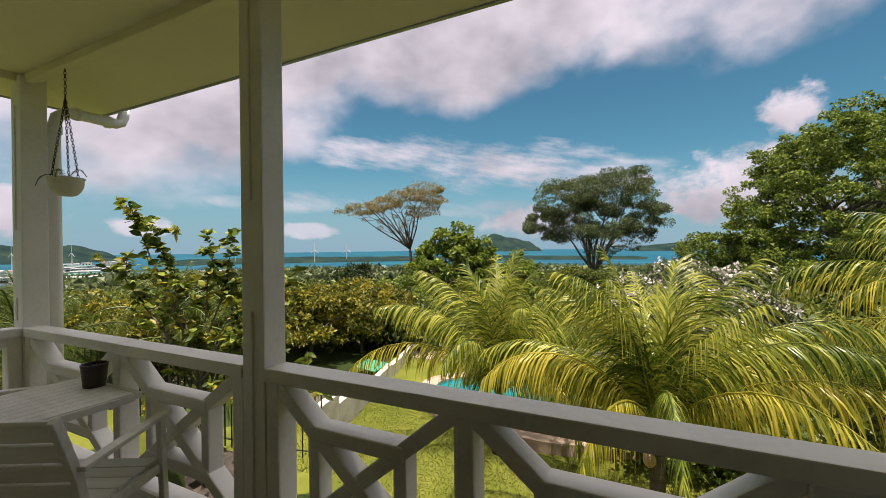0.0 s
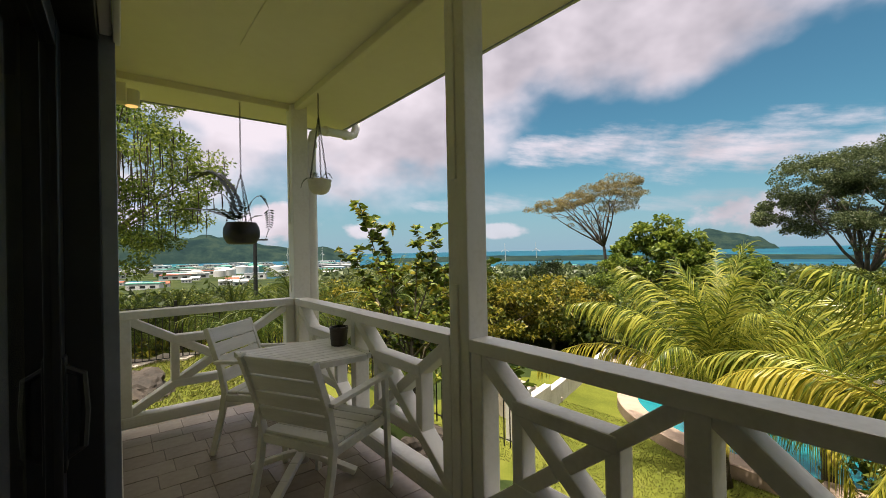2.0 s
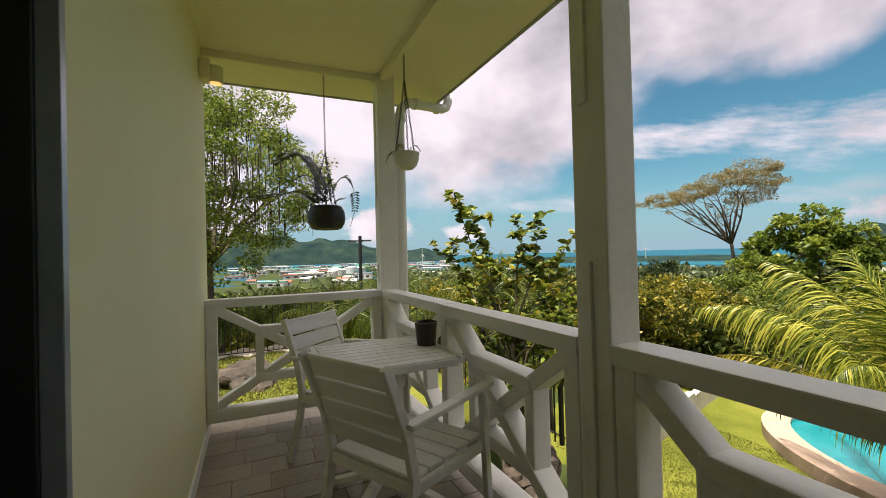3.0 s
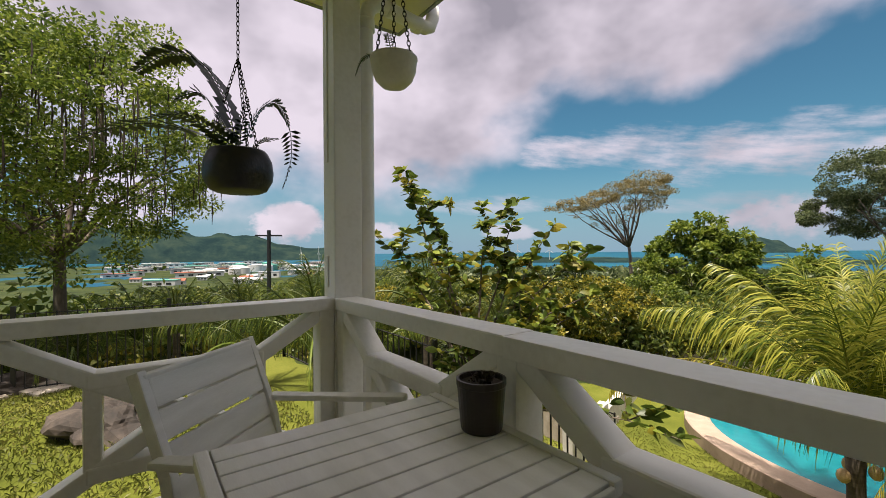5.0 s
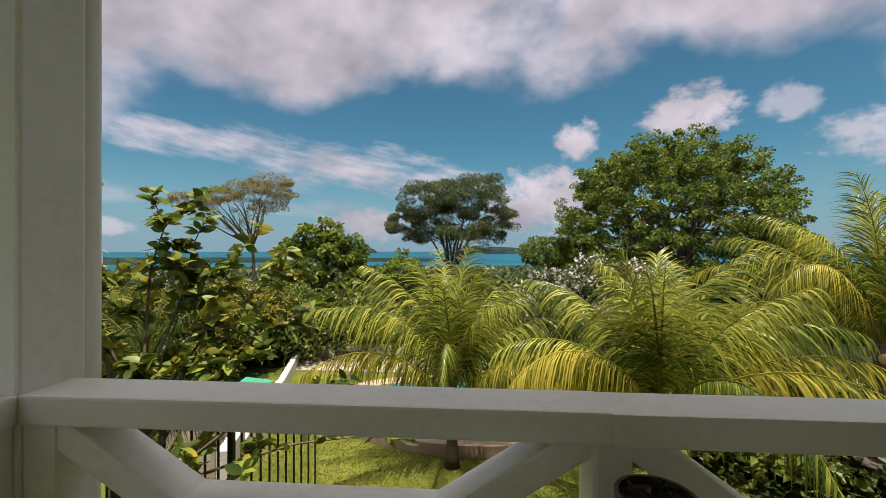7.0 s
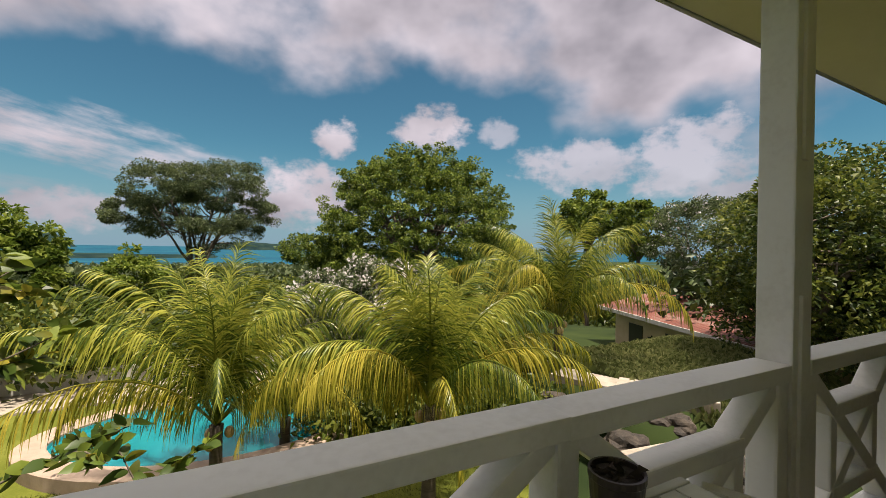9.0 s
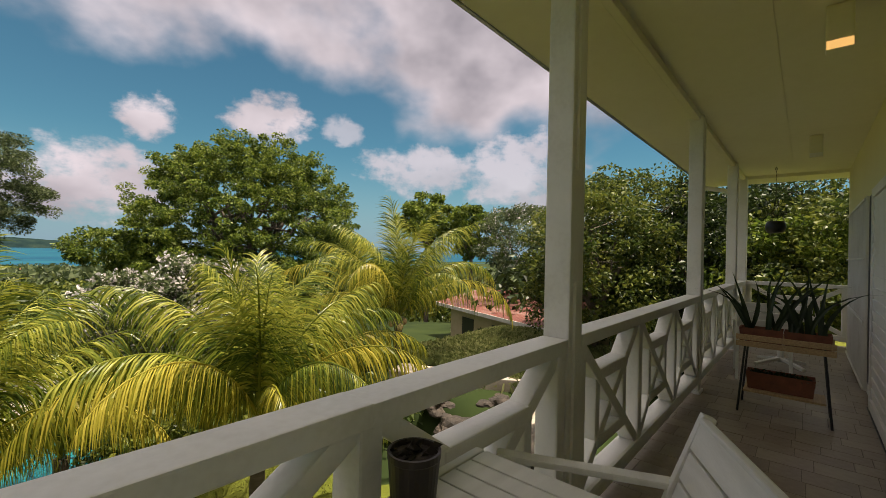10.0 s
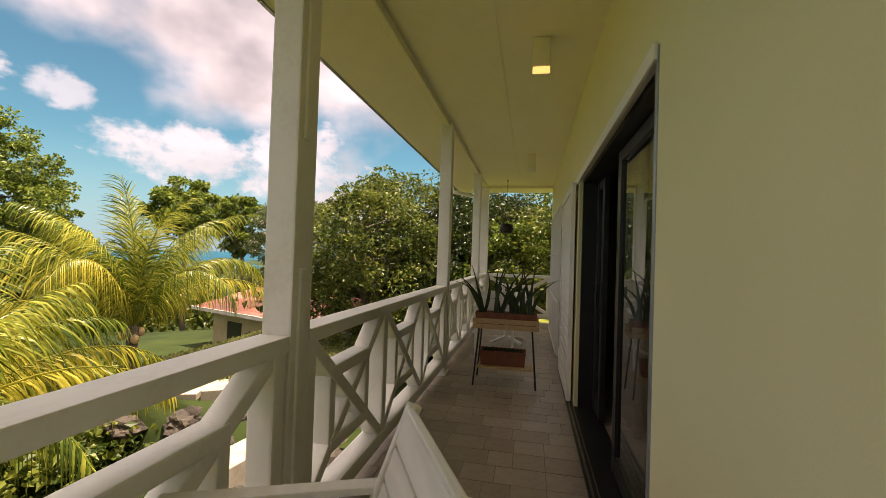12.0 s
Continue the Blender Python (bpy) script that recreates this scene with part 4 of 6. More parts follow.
build_ground()
vs, fs = [(0, 0, -22)], []
for r in (60, 200, 500, 1200, 2600, 4850):
    for k in range(96):
        vs.append((r * math.sin(2 * math.pi * k / 96), r * math.cos(2 * math.pi * k / 96), -22))
for k in range(96):
    fs.append((0, 1 + k, 1 + (k + 1) % 96))
for i in range(5):
    for k in range(96):
        a, b = 1 + i * 96 + k, 1 + i * 96 + (k + 1) % 96
        fs.append((a, a + 96, b + 96, b))
tagged(data_ob("sea", vs, fs, SEA), "blue-green sea reaching the horizon", "sea", kind="structure")


def far_dir(a, d):
    """A place d metres off at a degrees left of straight ahead."""
    return Vector((-math.sin(radians(a)) * d + 1.5, math.cos(radians(a)) * d - 0.8, 0))


def ridge(name, dist, rows, depth, label, seed):
    """A hill range: rows of (degrees left, height over the sea in metres)."""
    g = random.Random(seed)
    n = 120
    a0, a1 = rows[0][0], rows[-1][0]
    vs, fs = [], []
    m = 9
    for i in range(n + 1):
        a = a0 + (a1 - a0) * i / n
        h = 0
        for (p, hp), (q, hq) in zip(rows, rows[1:]):
            lo, hi = min(p, q), max(p, q)
            if lo <= a <= hi:
                t = (a - p) / (q - p)
                t = t * t * (3 - 2 * t)
                h = hp + (hq - hp) * t
        for j in range(m):
            v = j / (m - 1)
            d = dist + depth * (v - 0.35)
            prof = math.sin(math.pi * min(v / 0.9, 1)) ** 0.8 if 0 < v < 0.9 else 0
            nz = noise.noise((a * 0.35, v * 4, seed)) * 0.18 + noise.noise((a * 1.1, v * 9, seed)) * 0.07
            p = far_dir(a, d)
            vs.append((p.x, p.y, -22.5 + max(h * prof * (1 + nz), 0)))
    for i in range(n):
        for j in range(m - 1):
            k = i * m + j
            fs.append((k, k + 1, k + m + 1, k + m))
    return tagged(data_ob(name, vs, fs, FAR_HILL, None, True), label, "hill", kind="structure")


ridge("far_island", 3000, [(25.6, 0), (24.5, 30), (22, 62), (19.6, 128), (18.2, 102), (16.8, 96), (15.2, 74), (13.8, 26), (13.2, 0)], 500, "green island hill across the bay", 1)
ridge("far_headland", 2400, [(3.0, 0), (1.5, 26), (-3, 38), (-9, 30), (-16, 20), (-26, 0)], 300, "low wooded headland across the water", 2)
ridge("far_hills", 1500, [(104, 95), (96, 118), (88, 100), (84, 84), (78, 78), (74, 50), (71, 40), (68.5, 46), (66, 28), (63.5, 0)], 500, "hazy green hills behind the town", 3)
ridge("spit_of_land", 900, [(62, 0), (58, 9), (46, 10), (36, 8), (20, 7), (2, 4), (0, 0)], 260, "dark wooded spit of reclaimed land", 4)


# ---------------------------------------------------------------- pool and garden
def pool_outline(k, grow=0.0, n=64):
    a = 2 * math.pi * k / n
    rx, ry = 4.0 + grow, 2.15 + grow
    x, y = rx * math.cos(a), ry * math.sin(a)
    y += 0.7 * math.cos(a * 2) * (0.35 if math.sin(a) < 0 else 0.1)
    return x, y


def make_pool():
    pool = empty("swimming_pool", (0.85, 12.3, ground_z(0.85, 12.3)), "kidney-shaped turquoise pool with a pinkish stone rim", "pool")
    n = 64
    for name, rings, mat in (("rim", [(0.62, -0.3), (0.62, 0.30), (0.58, 0.32), (0.04, 0.32), (0.0, 0.30), (0.0, -0.1)], PEACH), ("basin", [(0.0, 0.25), (-0.02, -0.9), (-1.2, -1.0)], POOLTILE)):
        bm = bmesh.new()
        rr = []
        for grow, z in rings:
            rr.append([bm.verts.new((*pool_outline(k, grow), z)) for k in range(n)])
        for r0, r1 in zip(rr, rr[1:]):
            for k in range(n):
                bm.faces.new((r0[k], r0[(k + 1) % n], r1[(k + 1) % n], r1[k]))
        if name == "basin":
            bm.faces.new(rr[-1])
        part(name, bm, mat, pool)
    bm = bmesh.new()
    bm.faces.new([bm.verts.new((*pool_outline(k, 0.005), 0.16)) for k in range(n)])
    water = material("pool_water", [(0.0, 0.14, 0.17), (0.004, 0.20, 0.225)], scale=1.2, fine=5, rough=0.08, bump=0.25)
    part("water", bm, water, pool, "clear turquoise water")
    return pool


make_pool()


def masonry_wall(rows, label, mat=CONCRETE, name="garden_wall"):
    bm = bmesh.new()
    for a, b, h, w in rows:
        bar(bm, (a[0], a[1], a[2] + h / 2), (b[0], b[1], b[2] + h / 2), w, h, 0.02, (0, 0, 1))
    return tagged(mesh_ob(name, bm, mat), label, "wall", kind="structure")


# white stepped wall and steps beside the lawn
masonry_wall([((-4.6, 9.4, -3.9), (-5.1, 11.0, -3.9), .80, .22), ((-5.1, 11.0, -3.9), (-5.7, 13.0, -3.9), .72, .22), ((-5.7, 13.0, -4), (-7.0, 17.5, -4), .75, .22),
              ((-4.2, 8.0, -3.9), (-4.6, 9.4, -3.9), 1.0, .24), ((-3.9, 6.9, -3.9), (-4.2, 8.0, -3.9), 1.3, .24)], "white masonry wall stepping down beside the lawn")
st = empty("garden_steps", (-5.3, 9.0, -3.75), "pale stone steps down to the pool lawn", "steps")
for k in range(7):
    bm = bmesh.new()
    box(bm, -0.7, 0.55, -0.2 - k * 0.34 + 1.2, 0.17 - k * 0.34 + 1.2, -0.3, 0.17 * (k + 1), 0.012)
    part("step", bm, STONE, st)
masonry_wall([((-7.8, 17.9, -3.9), (7.5, 18.2, -3.9), 0.85, .25)], "white low wall beyond the pool")
bm = bmesh.new()
box(bm, -6.8, 6.8, 15.9, 17.8, -3.95, -3.66, 0.02)
tagged(mesh_ob("pool_terrace", bm, STONE), "pale paved terrace beyond the pool", "terrace", kind="structure")
awn = empty("green_awning", (-6.9, 13.4, -4.75), "green canopy on poles beside the lawn", "awning")
bm = bmesh.new()
box(bm, -0.55, 0.5, -0.5, 0.5, 1.30, 1.33, 0.01, pose(0, 0, 0, 6, 5, 0))
part("canopy", bm, GREENSHADE, awn)
for sx, sy in ((-.45, -.4), (.45, -.4), (-.45, .4), (.45, .4)):
    bm = bmesh.new()
    tube(bm, [(sx, sy, 0), (sx, sy, 1.34)], .025, 6)
    part("pole", bm, IRON, awn)


def rock(at, size, seed, label="dark weathered granite boulder"):
    bm = bmesh.new()
    bmesh.ops.create_icosphere(bm, subdivisions=4, radius=1)
    for v in bm.verts:
        d = v.co.normalized()
        q = 0.75 + 0.35 * noise.noise(d * 1.3 + Vector((seed, 0, 0))) + 0.16 * noise.noise(d * 3.1 + Vector((0, seed, 0))) + 0.05 * noise.noise(d * 8 + Vector((0, 0, seed)))
        v.co = Vector((d.x * size[0], d.y * size[1], d.z * size[2])) * q
    ob = mesh_ob("boulder", bm, ROCK)
    ob.location = at
    ob.rotation_euler = (0, 0, seed * 1.7)
    return tagged(ob, label, "rock", "boulders")


rock((-3.3, -1.05, -0.48), (0.85, 0.5, 0.36), 2, "low grey-brown boulder lying on the lawn")
rock((-6.3, -2.4, -0.72), (0.9, 0.6, 0.3), 5, "low boulder at the edge of the lawn")
for k, (x, y, z, s) in enumerate([(0.9, 1.5, -2.3, 1.0), (2.0, 1.9, -2.6, 1.2), (-0.1, 1.6, -1.8, .9), (-1.3, 1.9, -1.6, .9), (3.2, 1.6, -2.7, 1.0), (3.1, 2.6, -3.3, .7), (-2.4, 2.6, -2.0, 1.0), (4.6, 2.0, -2.9, .9),
                                  (6.2, 2.6, -2.9, 0.9), (7.6, 2.7, -2.7, 0.9), (8.8, 3.4, -2.9, 0.9), (7.1, 4.0, -3.3, 0.7)]):
    rock((x, y, z), (s, s * .8, s * .75), k + 7, "dark boulder on the bank below the veranda")
# stone ledge and path right of the palms
masonry_wall([((7.4, 4.6, -3.6), (11.0, 3.9, -3.5), 1.0, 0.7)], "pale stone ledge above the rocks", STONE, "stone_ledge")
masonry_wall([((9.1, 8.4, -3.4), (9.7, 6.8, -3.4), 1.3, 0.9), ((9.7, 6.8, -3.4), (10.9, 4.9, -3.4), 1.36, 0.9)], "pale stone terrace edge beside the grass bank", STONE, "stone_ledge")
for k, (x, y, z, sc) in enumerate([(8.5, 7.6, -2.7, .6), (8.8, 6.4, -2.6, .65), (9.6, 5.2, -2.6, .6), (8.2, 5.4, -2.9, .7)]):
    rock((x, y, z), (sc, sc * .9, sc * .6), k + 31, "dark boulder below the pale stone terrace edge")
for k in range(6):
    bm = bmesh.new()
    box(bm, -.38, .38, -.28, .28, -.03, .03, .012)
    ob = tagged(mesh_ob("stepping_stone", bm, STONE), "flat pale stepping stone set in the lawn", "stepping stone", "stepping stones")
    ob.matrix_world = pose(-6.0 - .04 * k, -4.0 + k * .72, ground_z(-6.1, -3 + k * .7) + .02, 0, 0, 11 * k)


def iron_fence(a, b, top_a, top_b, h, label):
    a, b = Vector((*a, top_a)), Vector((*b, top_b))
    f = empty("iron_fence", (a.x, a.y, a.z - h), label, "fence", "iron fences")
    o = Vector((a.x, a.y, a.z - h))
    n = int((b - a).length / 0.11)
    for zz in (0.06, h - 0.12):
        bm = bmesh.new()
        bar(bm, Vector(a) - o - Vector((0, 0, zz)), Vector(b) - o - Vector((0, 0, zz)), .03, .012, 0, (0, 0, 1))
        part("rail", bm, IRON, f)
    bm0 = bmesh.new()
    box(bm0, -.008, .008, -.008, .008, 0, h - .04)
    me = bpy.data.meshes.new("picket")
    bm0.to_mesh(me)
    bm0.free()
    me.materials.append(IRON)
    for k in range(n + 1):
        p = a + (b - a) * (k / n) - o
        if k % 16 == 0:
            bm = bmesh.new()
            box(bm, p.x - .025, p.x + .025, p.y - .025, p.y + .025, p.z - h, p.z + .05)
            part("post", bm, IRON, f)
        else:
            ob = new("picket", me)
            ob.parent = f
            ob.location = (p.x, p.y, p.z - h)
    return f


iron_fence((-6.2, -7.5), (-6.0, 1.4), 0.48, 0.42, 1.2, "black iron picket fence along the side lawn")
iron_fence((-6.0, 1.4), (-1.3, 2.9), 0.42, -0.25, 1.2, "black iron picket fence above the bank")
iron_fence((-1.3, 2.9), (-0.9, 3.9), -0.25, -0.75, 1.2, "black iron gate fence above the steps")


# ---------------------------------------------------------------- trees
def limb_path(p, d, length, g, n=6, wander=0.25, lift=0.0):
    pts = [Vector(p)]
    d = Vector(d).normalized()
    for _ in range(n):
        d = (d + Vector((g.uniform(-wander, wander), g.uniform(-wander, wander), g.uniform(-wander, wander) + lift))).normalized()
        pts.append(pts[-1] + d * length / n)
    return pts


def make_tree(name, at, height, crown, blobs, leaf, mat, label, seed, n_leaves, trunk_r=0.2, fork=0.4, clump=0.16, limbs=9, flat=0.0, flowers=0, bark=BARK, category="tree", lean=(0, 0), gap=0.35, trunk_lean=1.0, lobes=(), clump_r=0.0):
    """Trunk, limbs and a crown of leaf clumps. crown: centre height and half sizes (x, y, z); blobs: number of clumps."""
    g = random.Random(seed)
    q = np.random.default_rng(seed)
    tree = empty(name, at, label, category)
    ch, cx, cy, cz = crown
    bm = bmesh.new()
    tl = trunk_lean
    top = Vector((lean[0] * tl, lean[1] * tl, height * fork))
    tr = [Vector((lean[0] * tl * t, lean[1] * tl * t, height * fork * t)) + Vector((g.uniform(-.05, .05), g.uniform(-.05, .05), 0)) * height * .12 * (1 if 0 < t < 1 else 0) for t in (0, .25, .5, .75, 1)]
    tube(bm, tr, [trunk_r * s for s in (1.25, 1.0, .92, .85, .8)], 10)
    part("trunk", bm, bark, tree, smooth=True)
    ends = []
    for k in range(limbs):
        bm = bmesh.new()
        a = 2 * math.pi * (k + g.uniform(-.3, .3)) / limbs
        rr = g.uniform(.35, .85)
        goal = Vector((lean[0] + cx * rr * math.cos(a), lean[1] + cy * rr * math.sin(a), ch + cz * g.uniform(-.35, .5)))
        d = goal - top
        pts = limb_path(top, d + Vector((0, 0, d.length * .25)), d.length, g, 6, .22)
        off = goal - pts[-1]
        pts = [p + off * (i / 6) for i, p in enumerate(pts)]
        tube(bm, pts, [trunk_r * .55 * (1 - i / 7.5) for i in range(7)], 6)
        for _ in range(3):
            i = g.randint(2, 5)
            dd = Vector((g.uniform(-1, 1), g.uniform(-1, 1), g.uniform(-.1, .9)))
            sub = limb_path(pts[i], dd, min(cx, cy) * .5, g, 4, .3)
            tube(bm, sub, [trunk_r * .22 * (1 - j / 5.5) for j in range(5)], 5)
            ends.append(sub[-1])
        part("limb", bm, bark, tree, smooth=True)
    # clumps over an uneven ellipsoid shell with some inside
    cen = []
    for ox, oy, oz, rx, ry, rz, count, under in lobes:
        for _ in range(count):
            d = Vector((g.gauss(0, 1), g.gauss(0, 1), g.gauss(0, 1) + .15)).normalized()
            r = (g.uniform(.5, 1.0) ** .45) * (1 + .10 * noise.noise(d * 2.6 + Vector((seed, ox, 0))))
            r /= (abs(d.x) ** 2.6 + abs(d.y) ** 2.6 + abs(d.z) ** 2.6) ** (1 / 2.6)
            cen.append(Vector((ox + d.x * rx * r, oy + d.y * ry * r, oz + d.z * rz * r * (1 if d.z > 0 else under))))
    while not lobes and len(cen) < blobs:
        d = Vector((g.gauss(0, 1), g.gauss(0, 1), g.gauss(0, 1) + .25)).normalized()
        r = g.uniform(.45, 1.0) ** .5
        r *= 1 + .22 * noise.noise(d * 2.2 + Vector((seed, seed, 0)))
        p = Vector((lean[0] + d.x * cx * r, lean[1] + d.y * cy * r, ch + d.z * cz * r * (1 if d.z > 0 else (1 - flat))))
        if noise.noise(p * (1.6 / max(cx, .1)) + Vector((seed * 3, 0, 0))) > -gap:
            cen.append(p)
    cen += ends[:len(ends) // 2]
    cen = np.array([list(p) for p in cen])
    per = max(n_leaves // len(cen), 1)
    rad = (clump_r or clump * (cx + cy + cz) / 3) * q.uniform(.6, 1.35, (len(cen), 1, 1))
    off = q.normal(0, 1, (len(cen), per, 3))
    off /= np.linalg.norm(off, axis=2)[:, :, None] + 1e-9
    off *= q.uniform(.25, 1, (len(cen), per, 1)) ** .5
    off[:, :, 2] *= .6
    pts = (cen[:, None, :] + off * rad).reshape(-1, 3)
    nrm = (off * np.array([1, 1, .6]) + np.array([0, 0, .35])).reshape(-1, 3)
    crown_ob = leaf_mesh(pts, nrm, leaf[0], leaf[1], .25, .55, mat, "crown", tree, seed)
    if flowers:
        pick = q.choice(len(pts), flowers)
        fl = pts[pick] + nrm[pick] * leaf[0] * .8
        rep = np.repeat(fl, 4, 0) + q.normal(0, leaf[0] * .25, (flowers * 4, 3))
        leaf_mesh(rep, np.tile([0, 0, .5], (flowers * 4, 1)), leaf[0] * .75, leaf[0] * .5, 0, .8, FLOWER, "blossoms", tree, seed + 1)
    return tree


def gz(x, y):
    return ground_z(x, y) - .05


def tree_at(a, d, eye=(1.2, -.8)):
    return eye[0] - math.sin(radians(a)) * d, eye[1] + math.cos(radians(a)) * d


# feathery moringa with hanging pods beside the side lawn
x, y = -8.0, -1.9
mor = make_tree("moringa_tree", (x, y, gz(x, y)), 6.4, (4.1, 2.7, 3.0, 2.3), 230, (.085, .04), LEAF_BRIGHT, "feathery moringa tree with long hanging pods", 11, 46000, .11, .36, .14, 11, .2, gap=.16)
g = np.random.default_rng(12)
bm = bmesh.new()
for k in range(330):
    a, r = g.uniform(0, 6.28), g.uniform(.9, 2.85)
    p = Vector((r * math.cos(a), r * math.sin(a), 4.45 + 1.5 * math.sqrt(1 - (r / 3) ** 2) * g.uniform(-1, 1)))
    ln = g.uniform(.35, .65)
    tube(bm, [p, p + Vector((.01, .01, -ln * .5)), p + Vector((.03, .0, -ln))], [.008, .018, .006], 4)
tagged(part("pods", bm, POD, mor), kind="stuff")
x, y = -9.0, -4.2
make_tree("moringa_tree", (x, y, gz(x, y)), 8.2, (6.2, 3.0, 3.0, 2.2), 170, (.12, .06), LEAF_BRIGHT, "taller feathery tree behind the side lawn", 13, 18000, .14, .4, .15, 10, gap=.2)
x, y = -10.5, .6
make_tree("garden_tree", (x, y, gz(x, y)), 4.0, (1.2, 2.0, 2.2, 0.8), 90, (.13, .06), LEAF_HEDGE, "dense dark green shrub tree beyond the fence", 14, 10000, .12, .3, .2, 7)
# flat-topped tan tree, dense middle tree, broad round tree
x, y = tree_at(31.5, 60, (1.78, -.81))
TAN_LOBES = [(-7.6 * .88, -7.6 * .47, 11.6, 3.6, 2.8, .75, 46, .5), (-4.0 * .88, -4.0 * .47, 12.6, 3.0, 2.6, .8, 40, .5), (-1.2 * .88, -1.2 * .47, 13.5, 2.8, 2.4, .9, 36, .5),
             (1.6 * .88, 1.6 * .47, 14.6, 2.6, 2.4, .9, 36, .4), (3.0 * .88, 3.0 * .47, 13.1, 2.0, 2.0, 1.0, 30, .6), (1.4, .8, 11.4, 2.2, 2.0, .8, 22, .6)]
make_tree("flat_topped_tree", (x + 2.0, y + 1.2, -4.5), 12, (12.6, 8.0, 6.0, 2.2), 0, (.19, .08), LEAF_TAN, "flat-topped tree with thin tan foliage", 15, 26000, .24, .5, limbs=15, lean=(-2.6, -1.4), trunk_lean=.12, lobes=TAN_LOBES, clump_r=.62)
x, y = tree_at(3.6, 46, (1.2, -.82))
SHADE_LOBES = [(-3.0, 0, 15.2, 2.8, 3.6, 2.3, 62, .7), (2.7, 0, 16.0, 3.0, 3.8, 2.3, 66, .7), (-.6, 0, 16.0, 2.2, 3.4, 1.6, 28, .7), (5.0, .5, 13.2, 1.9, 2.4, 1.7, 34, .8), (-5.0, -.4, 12.8, 1.9, 2.2, 1.9, 32, .8), (1.4, -3, 12.6, 2.6, 1.8, 1.5, 24, .8), (-2.2, 2.5, 12.2, 2.6, 1.8, 1.5, 24, .8), (3.6, -1, 11.8, 2.2, 2.0, 1.0, 16, .8)]
make_tree("shade_tree", (x, y, -9.0), 17, (14.4, 6.0, 5.0, 2.8), 0, (.20, .085), LEAF_MID, "grey-green spreading tree with visible limbs", 16, 80000, .30, .45, limbs=13, lobes=SHADE_LOBES, clump_r=.75)
x, y = tree_at(-24.1, 52, (.84, -.77))
BROAD_LOBES = [(0, 0, 8.6, 12.0, 11.0, 13.6, 1500, .12), (0, 0, 9.0, 9.6, 9.0, 10.6, 200, .1), (-12.5, 2, 9.6, 3.4, 3.0, 2.0, 60, .5), (11.0, -2, 10.2, 2.6, 2.6, 2.4, 46, .6)]
make_tree("broad_tree", (x, y, -9.0), 15, (15.0, 9.0, 8.5, 5.0), 0, (.30, .17), LEAF_BIG, "broad domed tree with dense glossy green leaves", 17, 230000, .8, .42, limbs=14, lobes=BROAD_LOBES, clump_r=.66)
x, y = tree_at(-47, 44, (.47, -.75))
make_tree("garden_tree", (x, y, -9), 17, (13.3, 3.2, 3.2, 3.0), 70, (.34, .2), LEAF_BIG, "upright tree with open green crown", 18, 9000, .25, .6, .2, 8, gap=.1)
x, y = tree_at(-53, 43, (.47, -.75))
make_tree("garden_tree", (x, y, -9), 16, (12.4, 2.6, 2.6, 2.9), 60, (.34, .2), LEAF_BIG, "small upright tree with open crown", 19, 8000, .2, .6, .2, 8, gap=.1)
x, y = tree_at(-61.5, 31, (.47, -.75))
make_tree("flowering_tree", (x, y, -5.0), 9, (6.9, 4.4, 4.2, 3.1), 220, (.18, .09), LEAF_MID, "grey-green tree with small white blossoms", 20, 24000, .2, .3, .15, 9, flowers=420)
# the LEAF_DARK trees have the shade inside the wood put into their colour
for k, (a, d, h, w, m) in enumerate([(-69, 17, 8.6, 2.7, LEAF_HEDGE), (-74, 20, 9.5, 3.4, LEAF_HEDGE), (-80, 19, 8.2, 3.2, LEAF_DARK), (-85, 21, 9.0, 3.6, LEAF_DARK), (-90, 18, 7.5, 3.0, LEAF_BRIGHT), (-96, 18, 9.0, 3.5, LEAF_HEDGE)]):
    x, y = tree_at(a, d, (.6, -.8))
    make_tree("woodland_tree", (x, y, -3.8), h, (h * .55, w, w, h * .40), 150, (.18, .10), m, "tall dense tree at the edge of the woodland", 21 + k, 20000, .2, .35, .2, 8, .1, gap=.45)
# white-flowering shrub behind the palms
x, y = tree_at(-17, 14, (.84, -.77))
make_tree("flowering_shrub", (x, y, LAWN - .4), 4.3, (3.45, 2.5, 1.6, 1.5), 150, (.14, .075), LEAF_MID, "broad shrub covered with white blossoms", 31, 15000, .1, .2, .16, 9, flowers=1600, category="shrub")
